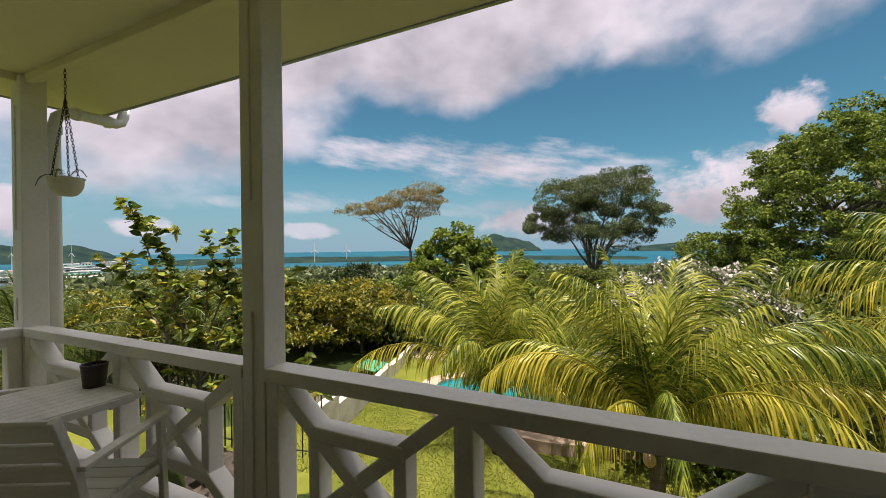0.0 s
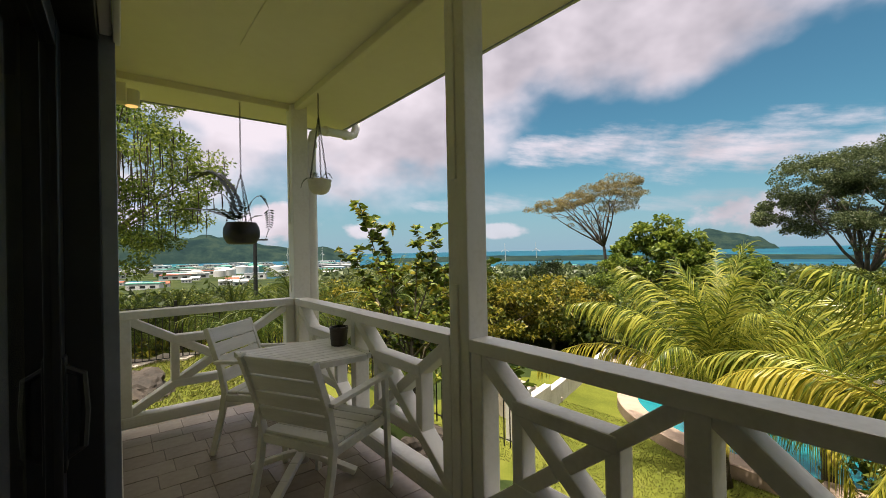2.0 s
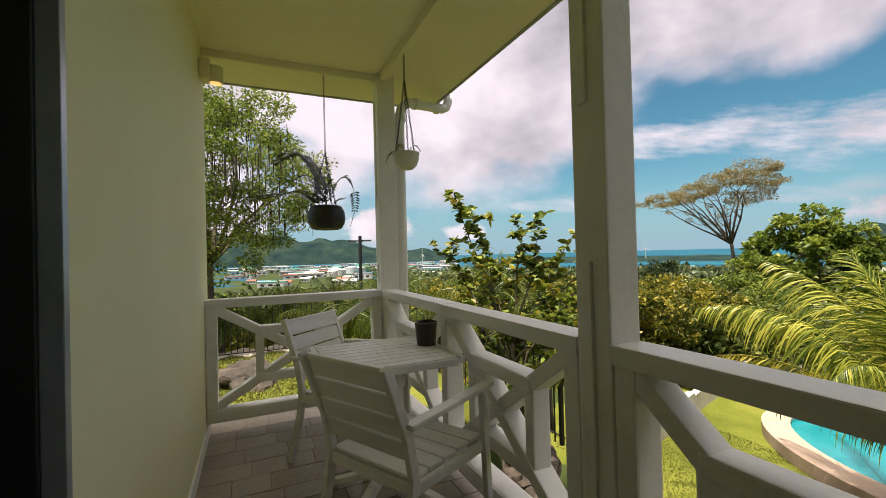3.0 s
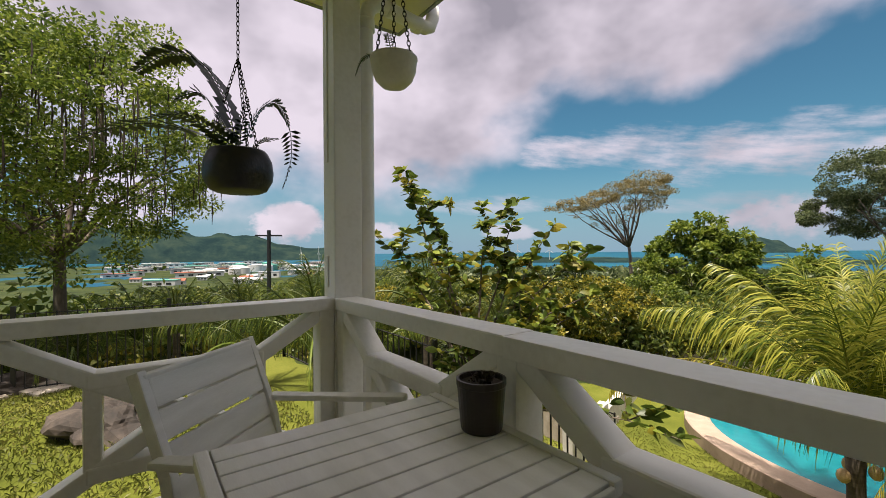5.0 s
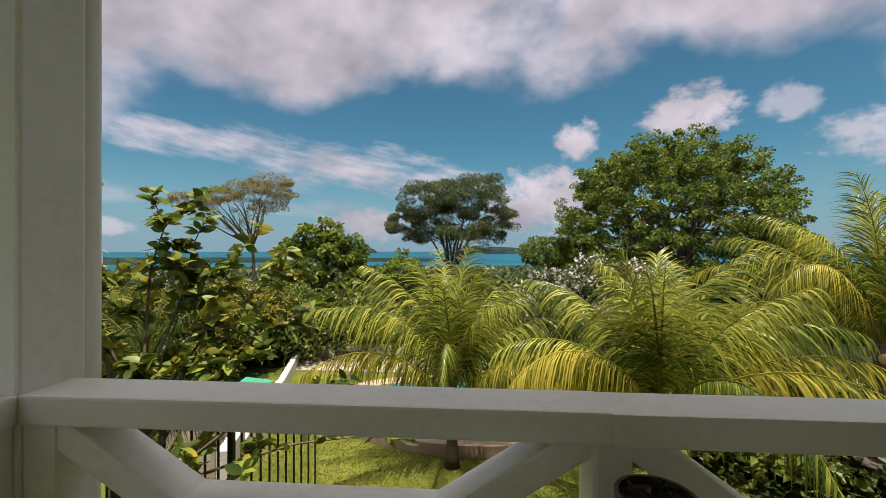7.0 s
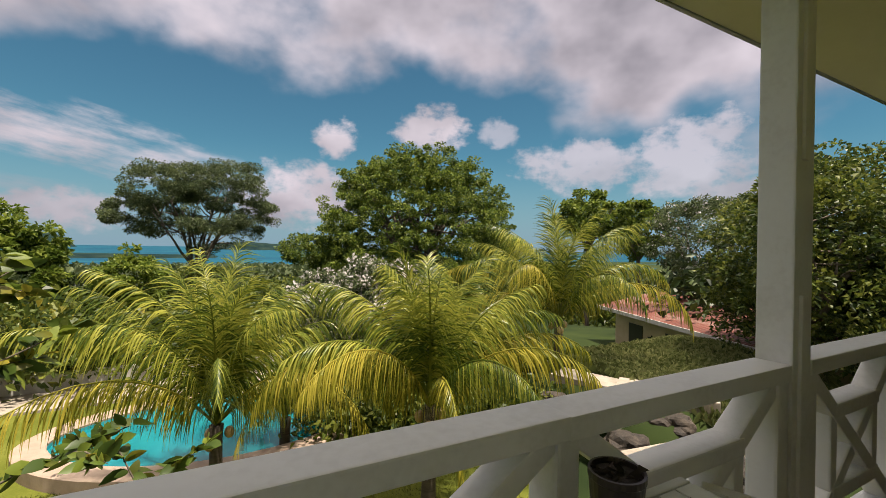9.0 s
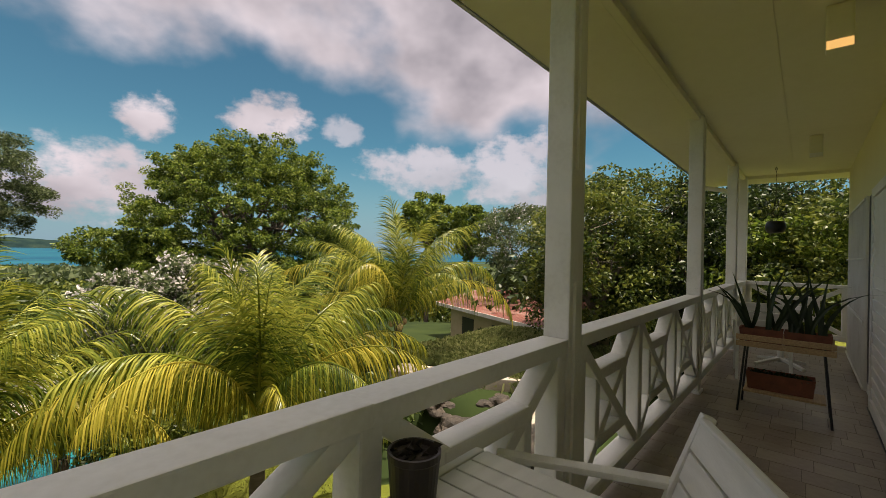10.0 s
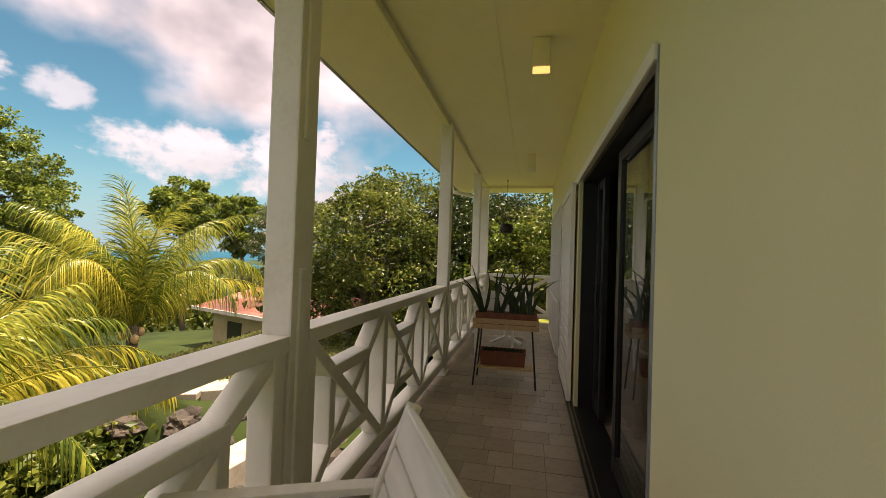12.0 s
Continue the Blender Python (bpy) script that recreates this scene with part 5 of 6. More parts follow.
# leafy shrub tree with upright clusters, yellowish scrub
for k, (a, d, h, w, m, lab) in enumerate([(27, 26, 3.6, 2.6, LEAF_BIG, "dark leafy shrub tree below the lawn"),
                                          (11.5, 24, 5.0, 1.3, LEAF_BRIGHT, "tall bright green shrub tree"), (33, 20, 3.7, 2.6, LEAF_YELLOW, "yellow-green feathery scrub on the slope"), (40, 19, 3.5, 2.6, LEAF_YELLOW, "yellow-green feathery scrub on the slope"),
                                          (48, 22, 3.6, 3.0, LEAF_YELLOW, "yellow-green scrub below the fence"), (36.5, 42, 6.2, 2.6, LEAF_DARK, "round dark green tree on the slope"), (56, 20, 4.0, 2.8, LEAF_HEDGE, "dark scrub below the fence"),
                                          (4, 28, 4.2, 2.2, LEAF_HEDGE, "dark green shrub tree on the slope"), (64, 18, 3.6, 2.6, LEAF_YELLOW, "yellowish scrub on the slope"), (72, 19, 3.2, 3.0, LEAF_HEDGE, "dark scrub on the slope"), (14, 33, 4.2, 3.4, LEAF_DARK, "dark tree on the slope"), (24, 36, 4.0, 3.6, LEAF_HEDGE, "hedge tree on the slope")]):
    x, y = tree_at(a, d, (1.5, -.8))
    make_tree("slope_shrub", (x, y, gz(x, y)), h, (h * .62, w, w, h * .38), 80, (.2, .11), m, lab, 40 + k, 9000, .1, .3, .2, 7, .1, category="shrub")


x, y = tree_at(22, 33, (1.5, -.8))
make_tree("slope_tree", (x, y, gz(x, y)), 7.4, (4.8, 2.8, 2.4, 1.8), 0, (.34, .18), LEAF_BRIGHT, "broad-leaved tree with upright clusters of bright leaves", 55, 13000, .12, .4, limbs=8, clump_r=.42,
          lobes=[(0, 0, 4.2, 3.6, 2.6, 2.2, 90, .8), (-2.0, 0, 6.2, .8, .8, 1.0, 8, 1), (-.4, 0, 7.0, .7, .7, 1.1, 8, 1), (1.0, 0, 7.1, .7, .7, 1.0, 8, 1), (2.6, 0, 5.9, .9, .9, 1.0, 9, 1)])


# the near branches with yellowing leaves
def near_branches():
    g = random.Random(77)
    tree = empty("leafy_sapling", (-1.9, 2.5, -1.9), "sapling with large dark and yellowing oval leaves", "tree")
    cen, nrm = [], []
    stems = [((-.72, -.6, 4.1), 14), ((-.5, -.35, 3.75), 13), ((.1, .15, 3.7), 13), ((.4, .3, 3.45), 11), ((.75, .6, 3.4), 11), ((-.9, -.8, 3.3), 9), ((1.0, .9, 3.1), 9), ((-.3, -.5, 3.2), 9), ((1.2, .0, 2.45), 9), ((1.9, -.1, 2.15), 9), ((2.3, .2, 1.6), 8), ((-1.5, -.1, 2.9), 9), ((.7, .6, 2.6), 9), ((-.2, .9, 3.0), 9), ((1.5, .5, 2.7), 8)]
    bm = bmesh.new()
    tube(bm, [(0, 0, -.6), (.05, .02, .5), (0, .05, 1.2), (.05, 0, 1.8)], [.05, .045, .04, .032], 8)
    part("trunk", bm, BARK, tree, smooth=True)
    for goal, n in stems:
        s = Vector((.03, .02, g.uniform(.9, 1.8)))
        goal = Vector(goal)
        pts = [s + (goal - s) * t + Vector((g.uniform(-.06, .06), g.uniform(-.06, .06), .18 * math.sin(math.pi * t))) for t in (0, .2, .4, .6, .8, 1)]
        bm = bmesh.new()
        tube(bm, pts, [.018, .015, .012, .009, .006, .003], 6)
        for k in range(5):
            i = g.randint(1, 4)
            e = pts[i] + Vector((g.uniform(-.4, .4), g.uniform(-.4, .4), g.uniform(-.05, .4)))
            tube(bm, [pts[i], (pts[i] + e) / 2 + Vector((0, 0, .03)), e], [.007, .005, .002], 5)
            for j in range(30):
                t = g.uniform(.2, 1.05)
                cen.append(pts[i] + (e - pts[i]) * t)
                nrm.append(Vector((g.uniform(-1, 1), g.uniform(-1, 1), g.uniform(-.2, .7))))
        for j in range(n * 5):
            t = g.uniform(.45, 1.02)
            i = min(int(t * 5), 4)
            cen.append(pts[i] + (pts[i + 1] - pts[i]) * (t * 5 - i))
            nrm.append(Vector((g.uniform(-1, 1), g.uniform(-1, 1), g.uniform(-.1, .9))))
        part("branch", bm, BARK, tree, smooth=True)
    c, n = np.array([list(v) for v in cen]), np.array([list(v.normalized()) for v in nrm])
    mix_up = np.random.default_rng(3).permutation(len(c))
    c, n = c[mix_up], n[mix_up]
    half = len(c) * 6 // 10
    oval_leaves(c[:half], n[:half], .15, .072, LEAF_BIG, tree, 5)
    oval_leaves(c[half:], n[half:], .14, .062, LEAF_YELLOW, tree, 6)


def oval_leaves(c, n, length, width, mat, parent, seed):
    g = np.random.default_rng(seed)
    vs, fs = [], []
    for p, d in zip(c, n):
        d = d / np.linalg.norm(d)
        s = np.cross(d, g.normal(0, 1, 3))
        s /= np.linalg.norm(s)
        u = np.cross(s, d)
        k = g.uniform(.6, 1.25)
        b = len(vs)
        ln, w = length * k, width * k
        prof = [(.0, .0), (.2, .38), (.45, .5), (.75, .34), (1, 0)]
        for t, h in prof:
            m = p + d * ln * t - np.array([0, 0, 1]) * ln * .25 * t * t
            vs += [(m - s * w * h + u * w * .2 * h).tolist(), m.tolist(), (m + s * w * h + u * w * .2 * h).tolist()]
        for q in range(4):
            a = b + q * 3
            fs += [(a, a + 1, a + 4, a + 3), (a + 1, a + 2, a + 5, a + 4)]
    return data_ob("leaves", vs, fs, mat, parent, True)


near_branches()


# ---------------------------------------------------------------- palms
def make_frond(parent, base, az, rise, length, droop, mat, seed, pairs=66, leaf=.55, name="frond", twist=0.0, hang=1.45):
    g = np.random.default_rng(seed)
    dirh = np.array([math.sin(az), math.cos(az), 0.0])
    pts = []
    p = np.array(base, float)
    ang = rise
    n = 22
    for i in range(n + 1):
        pts.append(p.copy())
        d = dirh * math.cos(ang) + np.array([0, 0, 1.0]) * math.sin(ang)
        p = p + d * length / n
        ang -= droop / n * (0.35 + 1.3 * i / n)
    pts = np.array(pts)
    bm = bmesh.new()
    tube(bm, [Vector(q) for q in pts[::2]], [.026 * (1 - i / (n / 2 + 1.2)) + .003 for i in range(len(pts[::2]))], 5)
    side0 = np.cross(dirh, [0, 0, 1.0])
    for k in range(pairs):
        t = .13 + .87 * (k + .5) / pairs
        f = t * n
        i = min(int(f), n - 1)
        q = pts[i] + (pts[i + 1] - pts[i]) * (f - i)
        d = pts[i + 1] - pts[i]
        d /= np.linalg.norm(d)
        up = np.cross(side0, d)
        ln = leaf * (math.sin(math.pi * min(max(t * .80 + .14, 0), 1)) ** .6) * g.uniform(.72, 1.12)
        for s in (-1, 1):
            sd = side0 * s * math.cos(twist) + up * math.sin(twist) * s
            o = sd * (.34 + .14 * min(hang, 1.6)) + d * (.80 + .2 * t) + up * (.16 - .12 * hang + g.uniform(-.10, .10))
            o /= np.linalg.norm(o)
            w = .0115 * leaf / .6 * (1.1 - .4 * t)
            prev = None
            pos = q.copy()
            vel = o
            for j in range(5):
                u = j / 4
                ww = w * (.55 + .9 * u if u < .4 else (1 - u) * 1.45 + .04)
                across = np.cross(vel, np.cross(d, vel))
                across /= np.linalg.norm(across) + 1e-9
                row = (bm.verts.new(pos - across * ww), bm.verts.new(pos + across * ww))
                if prev:
                    bm.faces.new((prev[0], prev[1], row[1], row[0]))
                prev = row
                vel = vel + np.array([0, 0, -1.0]) * hang * (.62 - .3 * u) * g.uniform(.5, 1.4)
                vel = vel / np.linalg.norm(vel)
                pos = pos + vel * ln / 4
    return part(name, bm, mat, parent)


def make_palm(at, trunk_h, n, length, label, seed, leaf=.6, lean=(0, 0), coconuts=0, pairs=66, trunk_r=.13, name="coconut_palm", leaves=(LEAF_PALM, LEAF_PALM_OLD)):
    g = random.Random(seed)
    palm = empty(name, at, label, "palm", "palms")
    bm = bmesh.new()
    pts = [(lean[0] * (t ** 2), lean[1] * t ** 2, trunk_h * t) for t in (0, .2, .4, .6, .8, 1)]
    tube(bm, pts, [trunk_r * s for s in (1.5, 1.1, 1, .95, .95, 1.1)], 12)
    part("trunk", bm, PALM_BARK, palm, smooth=True)
    top = (lean[0], lean[1], trunk_h)
    for k in range(n):
        t = (k + .5) / n
        az = k * 2.39996 + g.uniform(-.35, .35)
        rise = radians(88 - 46 * t ** 1.25 + g.uniform(-7, 7))
        ln = length * (.78 + .24 * min(t * 1.8, 1)) * g.uniform(.92, 1.08)
        dr = radians(28 + 118 * t + g.uniform(-20, 24))
        make_frond(palm, top, az, rise, ln, dr, leaves[0] if t < .72 else leaves[1], seed * 100 + k, pairs, leaf, twist=g.uniform(-.35, .35), hang=.5 + 1.35 * t)
    make_frond(palm, top, g.uniform(0, 6), radians(86), length * .66, radians(8), leaves[0], seed * 100 + 91, 26, .25, "spear_leaf", hang=.1)
    for k in range(coconuts):
        a = k * 2.1
        bm = bmesh.new()
        bmesh.ops.create_icosphere(bm, subdivisions=2, radius=.10)
        for v in bm.verts:
            v.co.z *= 1.25
        bmesh.ops.translate(bm, vec=(top[0] + .24 * math.cos(a), top[1] + .24 * math.sin(a), trunk_h - .18 - .06 * (k % 3)), verts=bm.verts)
        part("coconut", bm, PINE, palm, "golden ripening coconut", True)
    return palm


make_palm((0.4, 8.9, -3.75), 1.45, 25, 4.2, "coconut palm with long arching yellow-green fronds", 51, .98, coconuts=4, pairs=66)
make_palm((4.0, 6.4, -3.75), 2.1, 27, 3.7, "coconut palm with drooping yellow-green fronds by the rail", 52, .94, coconuts=6, pairs=66)
make_palm((9.9, 9.2, -4.0), 3.2, 25, 4.5, "taller coconut palm near the red roof", 53, .98, coconuts=3, pairs=60)
make_palm((8.6, 11.5, -4.0), 1.6, 16, 3.2, "low coconut palm behind the others", 54, .8, pairs=42)
make_palm((1.9, 10.2, -3.8), .9, 14, 2.8, "young palm beside the pool", 55, .8, pairs=42)
# fan-like small palms by the fence
for k, (x, y, z, h, ln) in enumerate([(-4.6, 3.6, -1.6, 1.6, 1.5), (-6.9, 2.3, -.9, .9, 1.5), (-3.2, 4.2, -2.2, 1.9, 1.4), (-7.3, -.2, -.8, .5, 1.3), (-7.4, -3.4, -.8, .4, 1.2), (-5.6, 4.4, -1.8, 1.9, 1.5), (-2.7, 3.2, -1.9, 0.9, 1.3), (-7.6, 1.0, -.9, .5, 1.5), (-8.4, 2.9, -1.3, .8, 1.6), (-8.6, -.8, -1.2, .6, 1.5), (-4.0, 2.2, -1.1, .6, 1.2), (-6.8, -1.6, -.8, .3, 1.1), (-3.1, 1.0, -.9, .8, 1.5), (-3.9, .5, -.6, .4, 1.3)]):
    make_palm((x, y, z), h, 15, ln, "small feathery garden palm by the fence", 60 + k, .34, pairs=30, trunk_r=.06, name="garden_palm", leaves=(LEAF_HEDGE, LEAF_BIG))

# ---------------------------------------------------------------- neighbour's house
nb = empty("neighbour_house", (21.2, 10.06, -4.65), "cream house with a rusty red sheet roof", "house")
bm = bmesh.new()
box(bm, -5.2, 5.2, -2.6, 3.2, 0, 2.9)
part("wall", bm, CREAM, nb)
bm = bmesh.new()
n = 60
for s in range(2):
    prev = None
    for k in range(n * 2 + 1):
        u = -5.8 + 11.6 * k / (n * 2)
        dz = .022 if k % 2 else 0
        lo, hi = ((u, -3.4, 2.85 + dz), (u, .3, 3.7 + dz)) if s == 0 else ((u, .3, 3.7 + dz), (u, 4.0, 2.85 + dz))
        row = (bm.verts.new(lo), bm.verts.new(hi))
        if prev:
            bm.faces.new((prev[0], row[0], row[1], prev[1]))
        prev = row
part("roof", bm, RUST, nb, "rusty red corrugated roof")
bm = bmesh.new()
box(bm, -5.85, 5.85, -3.45, -3.40, 2.70, 2.88)
part("fascia", bm, CONCRETE, nb)
for k in range(3):
    bm = bmesh.new()
    box(bm, -3.8 + k * 3, -2.6 + k * 3, -2.64, -2.58, 1.0, 2.2)
    part("window", bm, BLACK, nb)
nb.rotation_euler = (0, 0, radians(-110.5))

# tall grass bank beside the roof
def bank_z(a, b):
    return -2.3 + .22 * math.sin(a * .9) * math.cos(b * .8) - .9 * smoothstep(5.2, 3.8, b) - .5 * smoothstep(9.4, 8.0, a)


g = np.random.default_rng(90)
m = 34000
px, py = g.uniform(10.3, 16.8, m), g.uniform(3.9, 9.8, m)
pz = np.array([bank_z(a, b) for a, b in zip(px, py)])
ob = leaf_mesh(np.stack([px, py, pz], 1), np.tile([.0, .0, 1.3], (m, 1)), .6, .016, .55, .45, LEAF_GRASS, "tall_grass", None, 91)
tagged(ob, "tall green grass on the bank", "grass", kind="stuff")
vs, fs = [], []
for i in range(17):
    for j in range(15):
        a, b = 8.0 + 9.0 * i / 16, 3.7 + 6.3 * j / 14
        vs.append((a, b, bank_z(a, b) - .02 - (2.2 if i in (0, 16) or j in (0, 14) else 0)))
for i in range(16):
    for j in range(14):
        k = i * 15 + j
        fs.append((k, k + 15, k + 16, k + 1))
tagged(data_ob("grass_bank", vs, fs, EARTH, None, True), "earth bank under the tall grass", "ground", kind="structure")

# blades on the lawns
def lawn_blades(name, x0, x1, y0, y1, n, ln, seed, label):
    g = np.random.default_rng(seed)
    px, py = g.uniform(x0, x1, n), g.uniform(y0, y1, n)
    pz = np.array([ground_z(a, b) for a, b in zip(px, py)])
    return tagged(leaf_mesh(np.stack([px, py, pz], 1), np.tile([0, 0, 1.0], (n, 1)), ln, .012, .2, .7, GRASSBLADE, name, None, seed), label, "grass", kind="stuff")


GRASSBLADE = leaf_mat("grass_blade", (0.065, 0.08, 0.012), (0.105, 0.12, 0.02), (0.19, 0.175, 0.05), .3)
lawn_blades("side_lawn_grass", -6.2, -.55, -6, .6, 42000, .06, 92, "short dry sunlit lawn grass beside the veranda")
lawn_blades("pool_lawn_grass", -6, 6, 6, 10.5, 30000, .07, 93, "short sunlit grass of the pool lawn")

# ---------------------------------------------------------------- woods, town, far details
def far_woods(name, rows, n, leaf, mat, label, seed):
    g = np.random.default_rng(seed)
    cs, ns = [], []
    for a0, a1, d0, d1, h in rows:
        k = n // len(rows)
        a, d = np.radians(g.uniform(a0, a1, k)), d0 + (d1 - d0) * g.uniform(0, 1, k)
        x, y = 1.5 - np.sin(a) * d, -.8 + np.cos(a) * d
        for xx, yy, dd in zip(x, y, d):
            w = max(.9, h * .45)
            z = ground_z(xx, yy)
            c0 = g.normal(0, .5, (14, 3)) * np.array([w, w, h * .32]) + np.array([xx, yy, z + h * g.uniform(.35, .7)])
            cs.append(c0)
            ns.append(g.normal(0, 1, (14, 3)) + np.array([0, 0, .5]))
    ob = leaf_mesh(np.concatenate(cs), np.concatenate(ns), leaf, leaf * .62, .2, .5, mat, name, None, seed)
    return tagged(ob, label, "woods", kind="stuff")


far_woods("hillside_woods", [(-20, 75, 26, 45, 3.0)], 5200, .45, LEAF_HEDGE, "dense green scrub on the slope", 101)
far_woods("hillside_scrub", [(10, 75, 20, 48, 2.4)], 3400, .38, LEAF_YELLOW, "yellow-green scrub on the slope", 102)
far_woods("lower_woods", [(-60, 95, 45, 130, 4.0)], 6500, .95, LEAF_HEDGE, "dark green woods below the house", 103)
far_woods("coastal_woods", [(-60, 70, 130, 480, 6.0)], 5200, 2.6, LEAF_MID, "hazy woods near the shore", 104)
# woodland shade is painted in by the dark leaf colour
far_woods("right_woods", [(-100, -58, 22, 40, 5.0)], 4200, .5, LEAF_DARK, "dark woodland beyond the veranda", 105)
far_woods("bank_plants", [(60, 92, 9.5, 15, 0.55)], 1200, .17, LEAF_HEDGE, "low leafy plants beyond the fence", 106)
far_woods("bank_plants_bright", [(58, 95, 9.5, 16, 0.7)], 1100, .18, LEAF_YELLOW, "yellow-green plants beyond the fence", 107)
far_woods("left_thicket", [(88, 116, 10.5, 22, 2.6)], 2400, .2, LEAF_BRIGHT, "bright green thicket beyond the fence", 108)
far_woods("under_palms", [(-42, -6, 10.5, 17, 1.5)], 1900, .2, LEAF_HEDGE, "leafy plants under the palms", 109)
far_woods("behind_pool", [(-24, 32, 19, 24, 2.6)], 1800, .3, LEAF_HEDGE, "hedge behind the pool terrace", 110)


def town_house(x, y, w, d, h, wall_m, roof_m, rot, label, gable):
    z = ground_z(x, y)
    z = max(z, -21.8)
    ob = empty("town_house", (x, y, z - .5), label, "house", "town houses")
    bm = bmesh.new()
    box(bm, -w / 2, w / 2, -d / 2, d / 2, 0, h)
    part("wall", bm, wall_m, ob)
    bm = bmesh.new()
    if gable:
        v = [bm.verts.new(p) for p in ((-w * .54, -d * .56, h), (w * .54, -d * .56, h), (w * .54, d * .56, h), (-w * .54, d * .56, h), (-w * .54, 0, h + d * .28), (w * .54, 0, h + d * .28))]
        for f in ((0, 1, 5, 4), (2, 3, 4, 5), (0, 4, 3), (1, 2, 5), (0, 3, 2, 1)):
            bm.faces.new([v[i] for i in f])
    else:
        box(bm, -w * .52, w * .52, -d * .52, d * .52, h, h + .5)
    part("roof", bm, roof_m, ob)
    for k in range(3):
        bm = bmesh.new()
        box(bm, -w * .38 + k * w * .3, -w * .22 + k * w * .3, -d / 2 - .08, -d / 2 + .02, h * .35, h * .7)
        part("window", bm, BLACK, ob)
    ob.rotation_euler = (0, 0, rot)


g = random.Random(200)
for k in range(150):
    a, d = g.uniform(64, 92), g.uniform(300, 1050)
    if k > 112:
        a, d = g.uniform(34, 60), g.uniform(230, 460)
    p = far_dir(a, d)
    big = d > 450 or g.random() < .25
    w = g.uniform(14, 30) if big else g.uniform(6, 10)
    wall_m = g.choice([TOWN_W, TOWN_W, TOWN_B, TOWN_W]) if big else TOWN_W
    roof_m = g.choice([TOWN_W, TOWN_B, TOWN_G, TOWN_W, TOWN_B, TOWN_R]) if big else g.choice([TOWN_R, TOWN_R, TOWN_B, TOWN_W])
    town_house(p.x, p.y, w, w * g.uniform(.45, .7), g.uniform(3.5, 6) if big else g.uniform(2.2, 3.5), wall_m, roof_m, radians(a) + g.uniform(-.4, .4),
               "white warehouse in the far town" if big else "small house in the far town", not big)
for k in range(26):
    a, d = g.uniform(-14, -1), g.uniform(300, 420)
    p = far_dir(a, d)
    w = g.uniform(7, 12)
    town_house(p.x, p.y, w, w * .6, g.uniform(3, 5), TOWN_R if g.random() < .5 else TOWN_W, TOWN_R, radians(a), "red-roofed house by the far marina", True)


for k in range(14):
    a, d = g.uniform(66, 84), g.uniform(480, 760)
    p = far_dir(a, d)
    tank = empty("storage_tank", (p.x, p.y, -22.2), "round harbour storage tank, white or green", "storage tank", "storage tanks")
    bm = bmesh.new()
    r, h = g.uniform(6, 11), g.uniform(6, 10)
    lathe(bm, [(r, 0), (r, h), (r * .5, h + 1.0), (.2, h + 1.4)], 20)
    part("shell", bm, g.choice([TOWN_W, TOWN_G, TOWN_W]), tank)


def wind_turbine(a, d, h):
    p = far_dir(a, d)
    t = empty("wind_turbine", (p.x, p.y, -22), "slim white wind turbine by the harbour", "wind turbine", "wind turbines")
    bm = bmesh.new()
    tube(bm, [(0, 0, 0), (0, 0, h)], [h * .03, h * .018], 8)
    part("tower", bm, TOWN_W, t)
    for k in range(3):
        ang = radians(90 + 120 * k)
        bm = bmesh.new()
        bar(bm, (0, -h * .03, h), (h * .5 * math.cos(ang), -h * .03, h + h * .5 * math.sin(ang)), h * .03, h * .012, 0, (0, 1, 0))
        part("blade", bm, TOWN_W, t)


for a, d in ((72.5, 900), (70.3, 920), (68.2, 900), (43.6, 820), (39.5, 860), (53.0, 850)):
    wind_turbine(a, d, 24)
pole = empty("utility_pole", (*tree_at(76.3, 34, (1.78, -.81)), -7.0), "dark wooden utility pole with a crossarm", "utility pole")
bm = bmesh.new()
tube(bm, [(0, 0, 0), (.1, 0, 9.9)], [.19, .14], 8)
part("shaft", bm, IRON, pole)
bm = bmesh.new()
bar(bm, (-.3, -.9, 9.5), (.3, .9, 9.5), .12, .12, 0, (0, 0, 1))
part("crossarm", bm, IRON, pole)

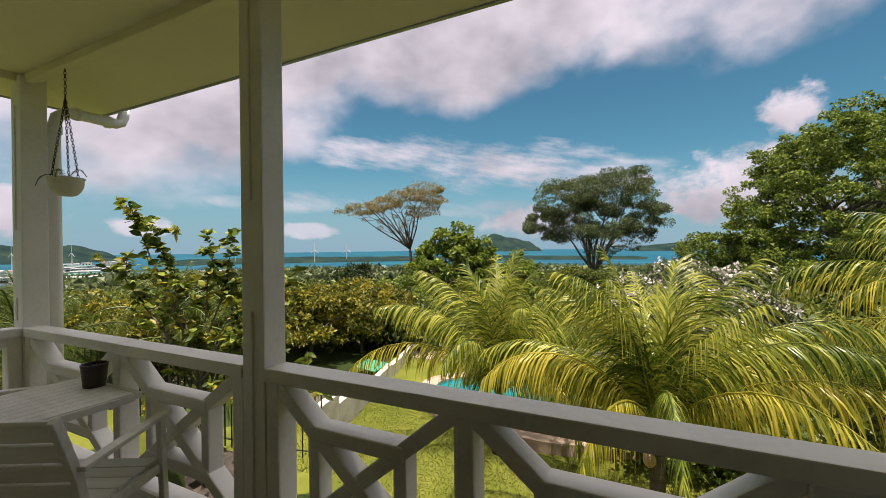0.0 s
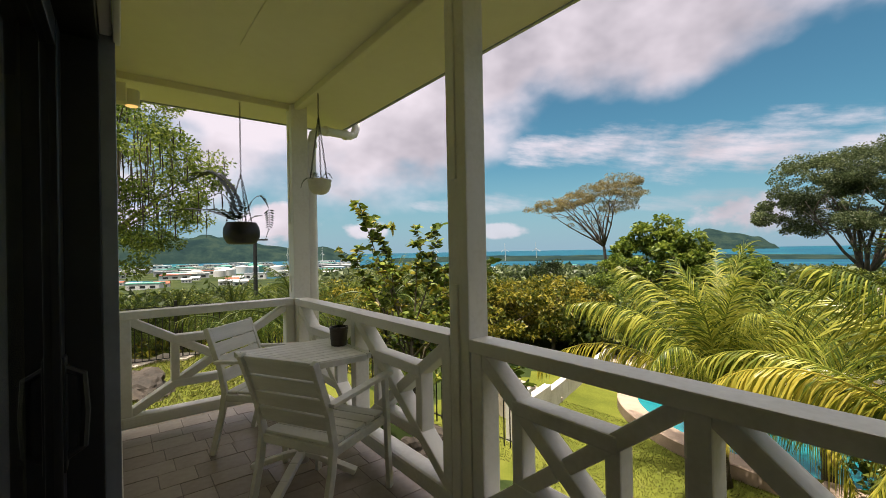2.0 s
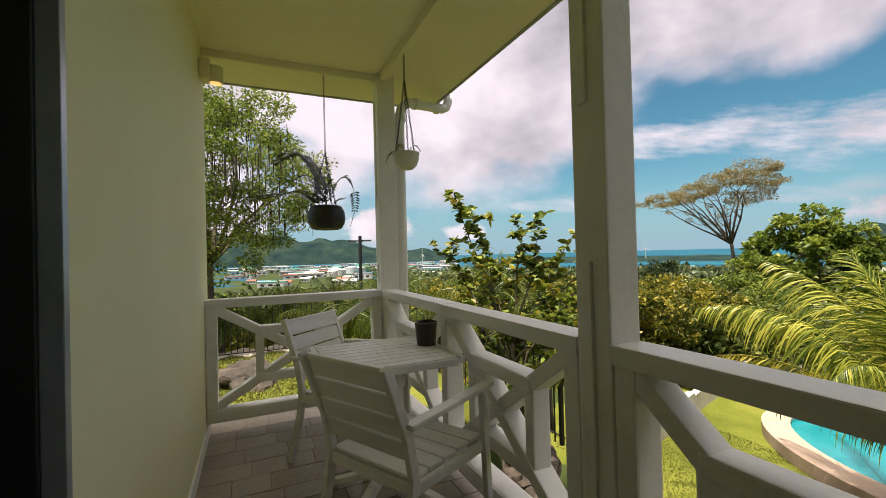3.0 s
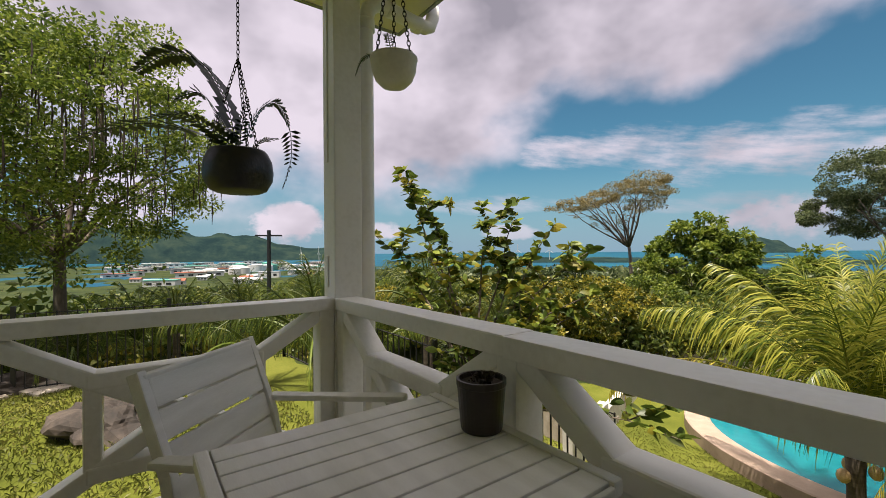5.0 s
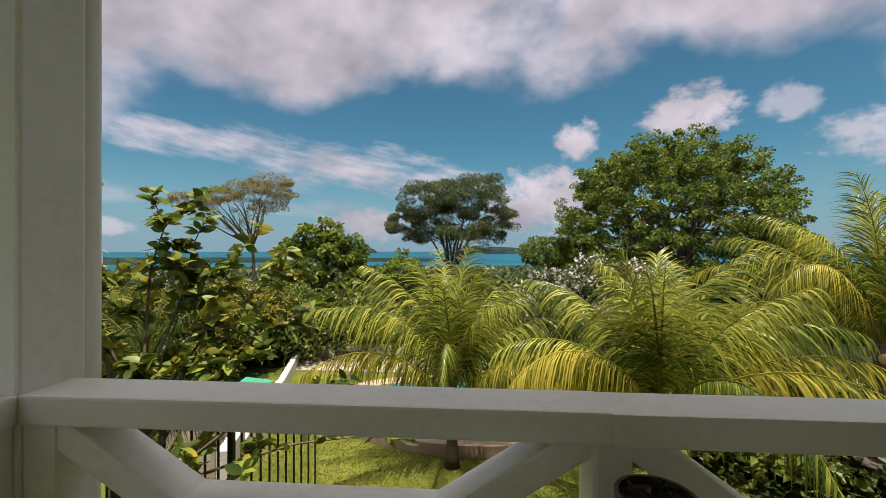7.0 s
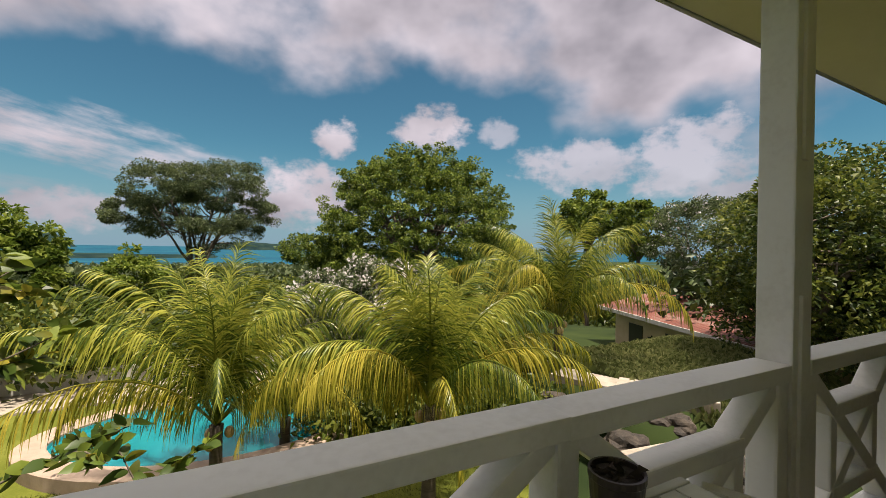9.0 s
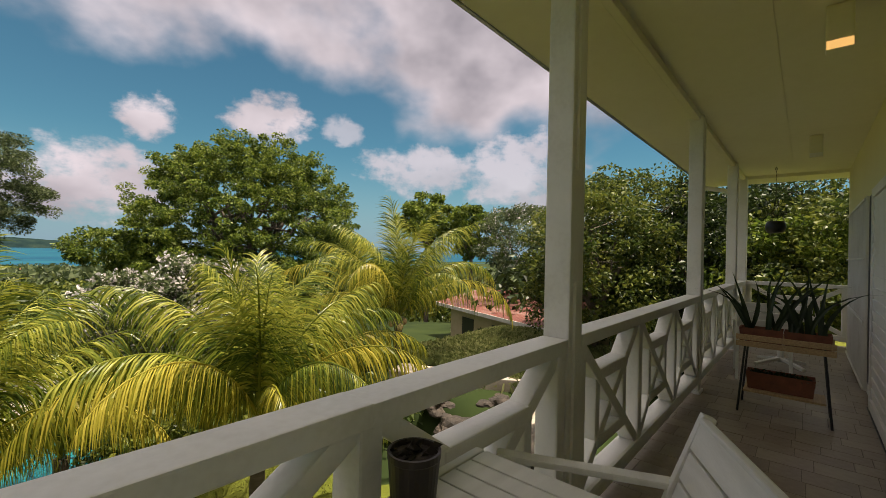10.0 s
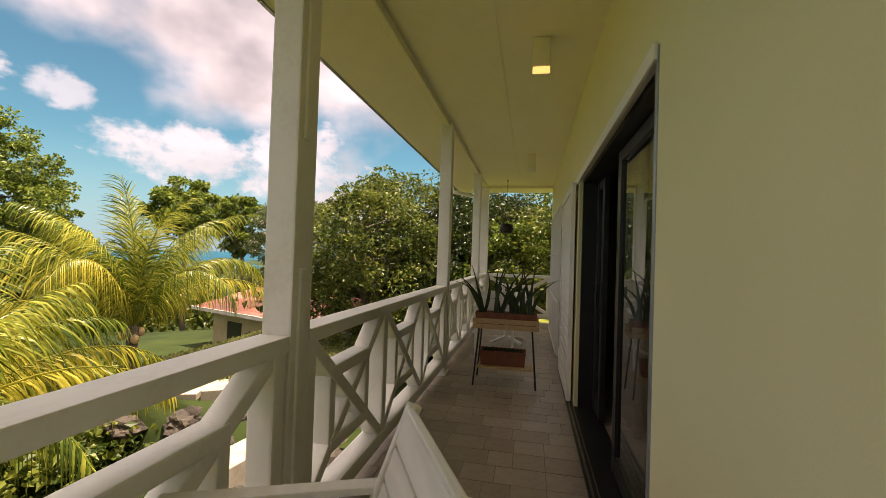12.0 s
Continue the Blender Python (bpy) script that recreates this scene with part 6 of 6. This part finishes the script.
# ---------------------------------------------------------------- veranda floor
slab = boxes("floor", [(-0.28, END_X + 0.16, WY - 0.02, 0.17, -0.30, -0.0035)], GROUT)
tagged(slab, "veranda floor of mottled brown tiles", "floor", kind="structure")
tagged(boxes("floor_edge", [(-0.34, -0.281, WY - 0.02, 0.21, -0.32, -0.004), (-0.28, END_X + .2, 0.171, 0.21, -0.32, -0.004)], STONE, .006), "pale stone edging round the veranda floor", "floor edge", kind="structure")
tagged(boxes("foundation", [(-0.25, END_X + 0.1, -6.9, 0.12, -5.0, -0.31)], CONCRETE), "masonry base below the veranda", "wall", kind="structure")
tile_meshes = {}


def tile_mesh(w, d):
    key = (round(w, 3), round(d, 3))
    if key not in tile_meshes:
        b = .0015
        vs = [(0, 0, -.012), (w, 0, -.012), (w, d, -.012), (0, d, -.012), (b, b, 0), (w - b, b, 0), (w - b, d - b, 0), (b, d - b, 0)]
        fs = [(4, 5, 6, 7), (0, 1, 5, 4), (1, 2, 6, 5), (2, 3, 7, 6), (3, 0, 4, 7)]
        me = bpy.data.meshes.new("tile")
        me.from_pydata(vs, [], fs)
        me.materials.append(TILE)
        tile_meshes[key] = me
    return tile_meshes[key]


def lay_tiles():
    """Random-bond tiles: courses across the veranda, each cut into pieces of a few widths."""
    g = random.Random(5)
    gap = .0025
    x = -.276
    far_v, far_f = [], []
    count = 0
    while x < END_X + .12:
        w = g.choice([.16, .20, .20, .26])
        w = min(w, END_X + .15 - x)
        y = WY - .015
        while y < .165:
            d = min(g.choice([.16, .20, .26, .30]), .168 - y)
            if d < .05:
                break
            count += 1
            if count <= 300:
                ob = new("tile", tile_mesh(w - gap, d - gap))
                ob.parent = slab
                ob.location = (x, y, g.uniform(-.0012, .0008))
            else:
                me = tile_mesh(w - gap, d - gap)
                o = len(far_v)
                far_v += [(v.co.x + x, v.co.y + y, v.co.z) for v in me.vertices]
                far_f += [tuple(i + o for i in p.vertices) for p in me.polygons]
            y += d
        x += w
    if far_v:
        m2 = material("floor_tile_far", [(0.24, 0.19, 0.145), (0.31, 0.255, 0.20), (0.37, 0.31, 0.245)], scale=3.5, fine=26, rough=0.35, bump=0.05, island=0.22)
        ob = data_ob("far_tiles", far_v, far_f, m2, slab)
        tagged(ob, kind="stuff")


lay_tiles()
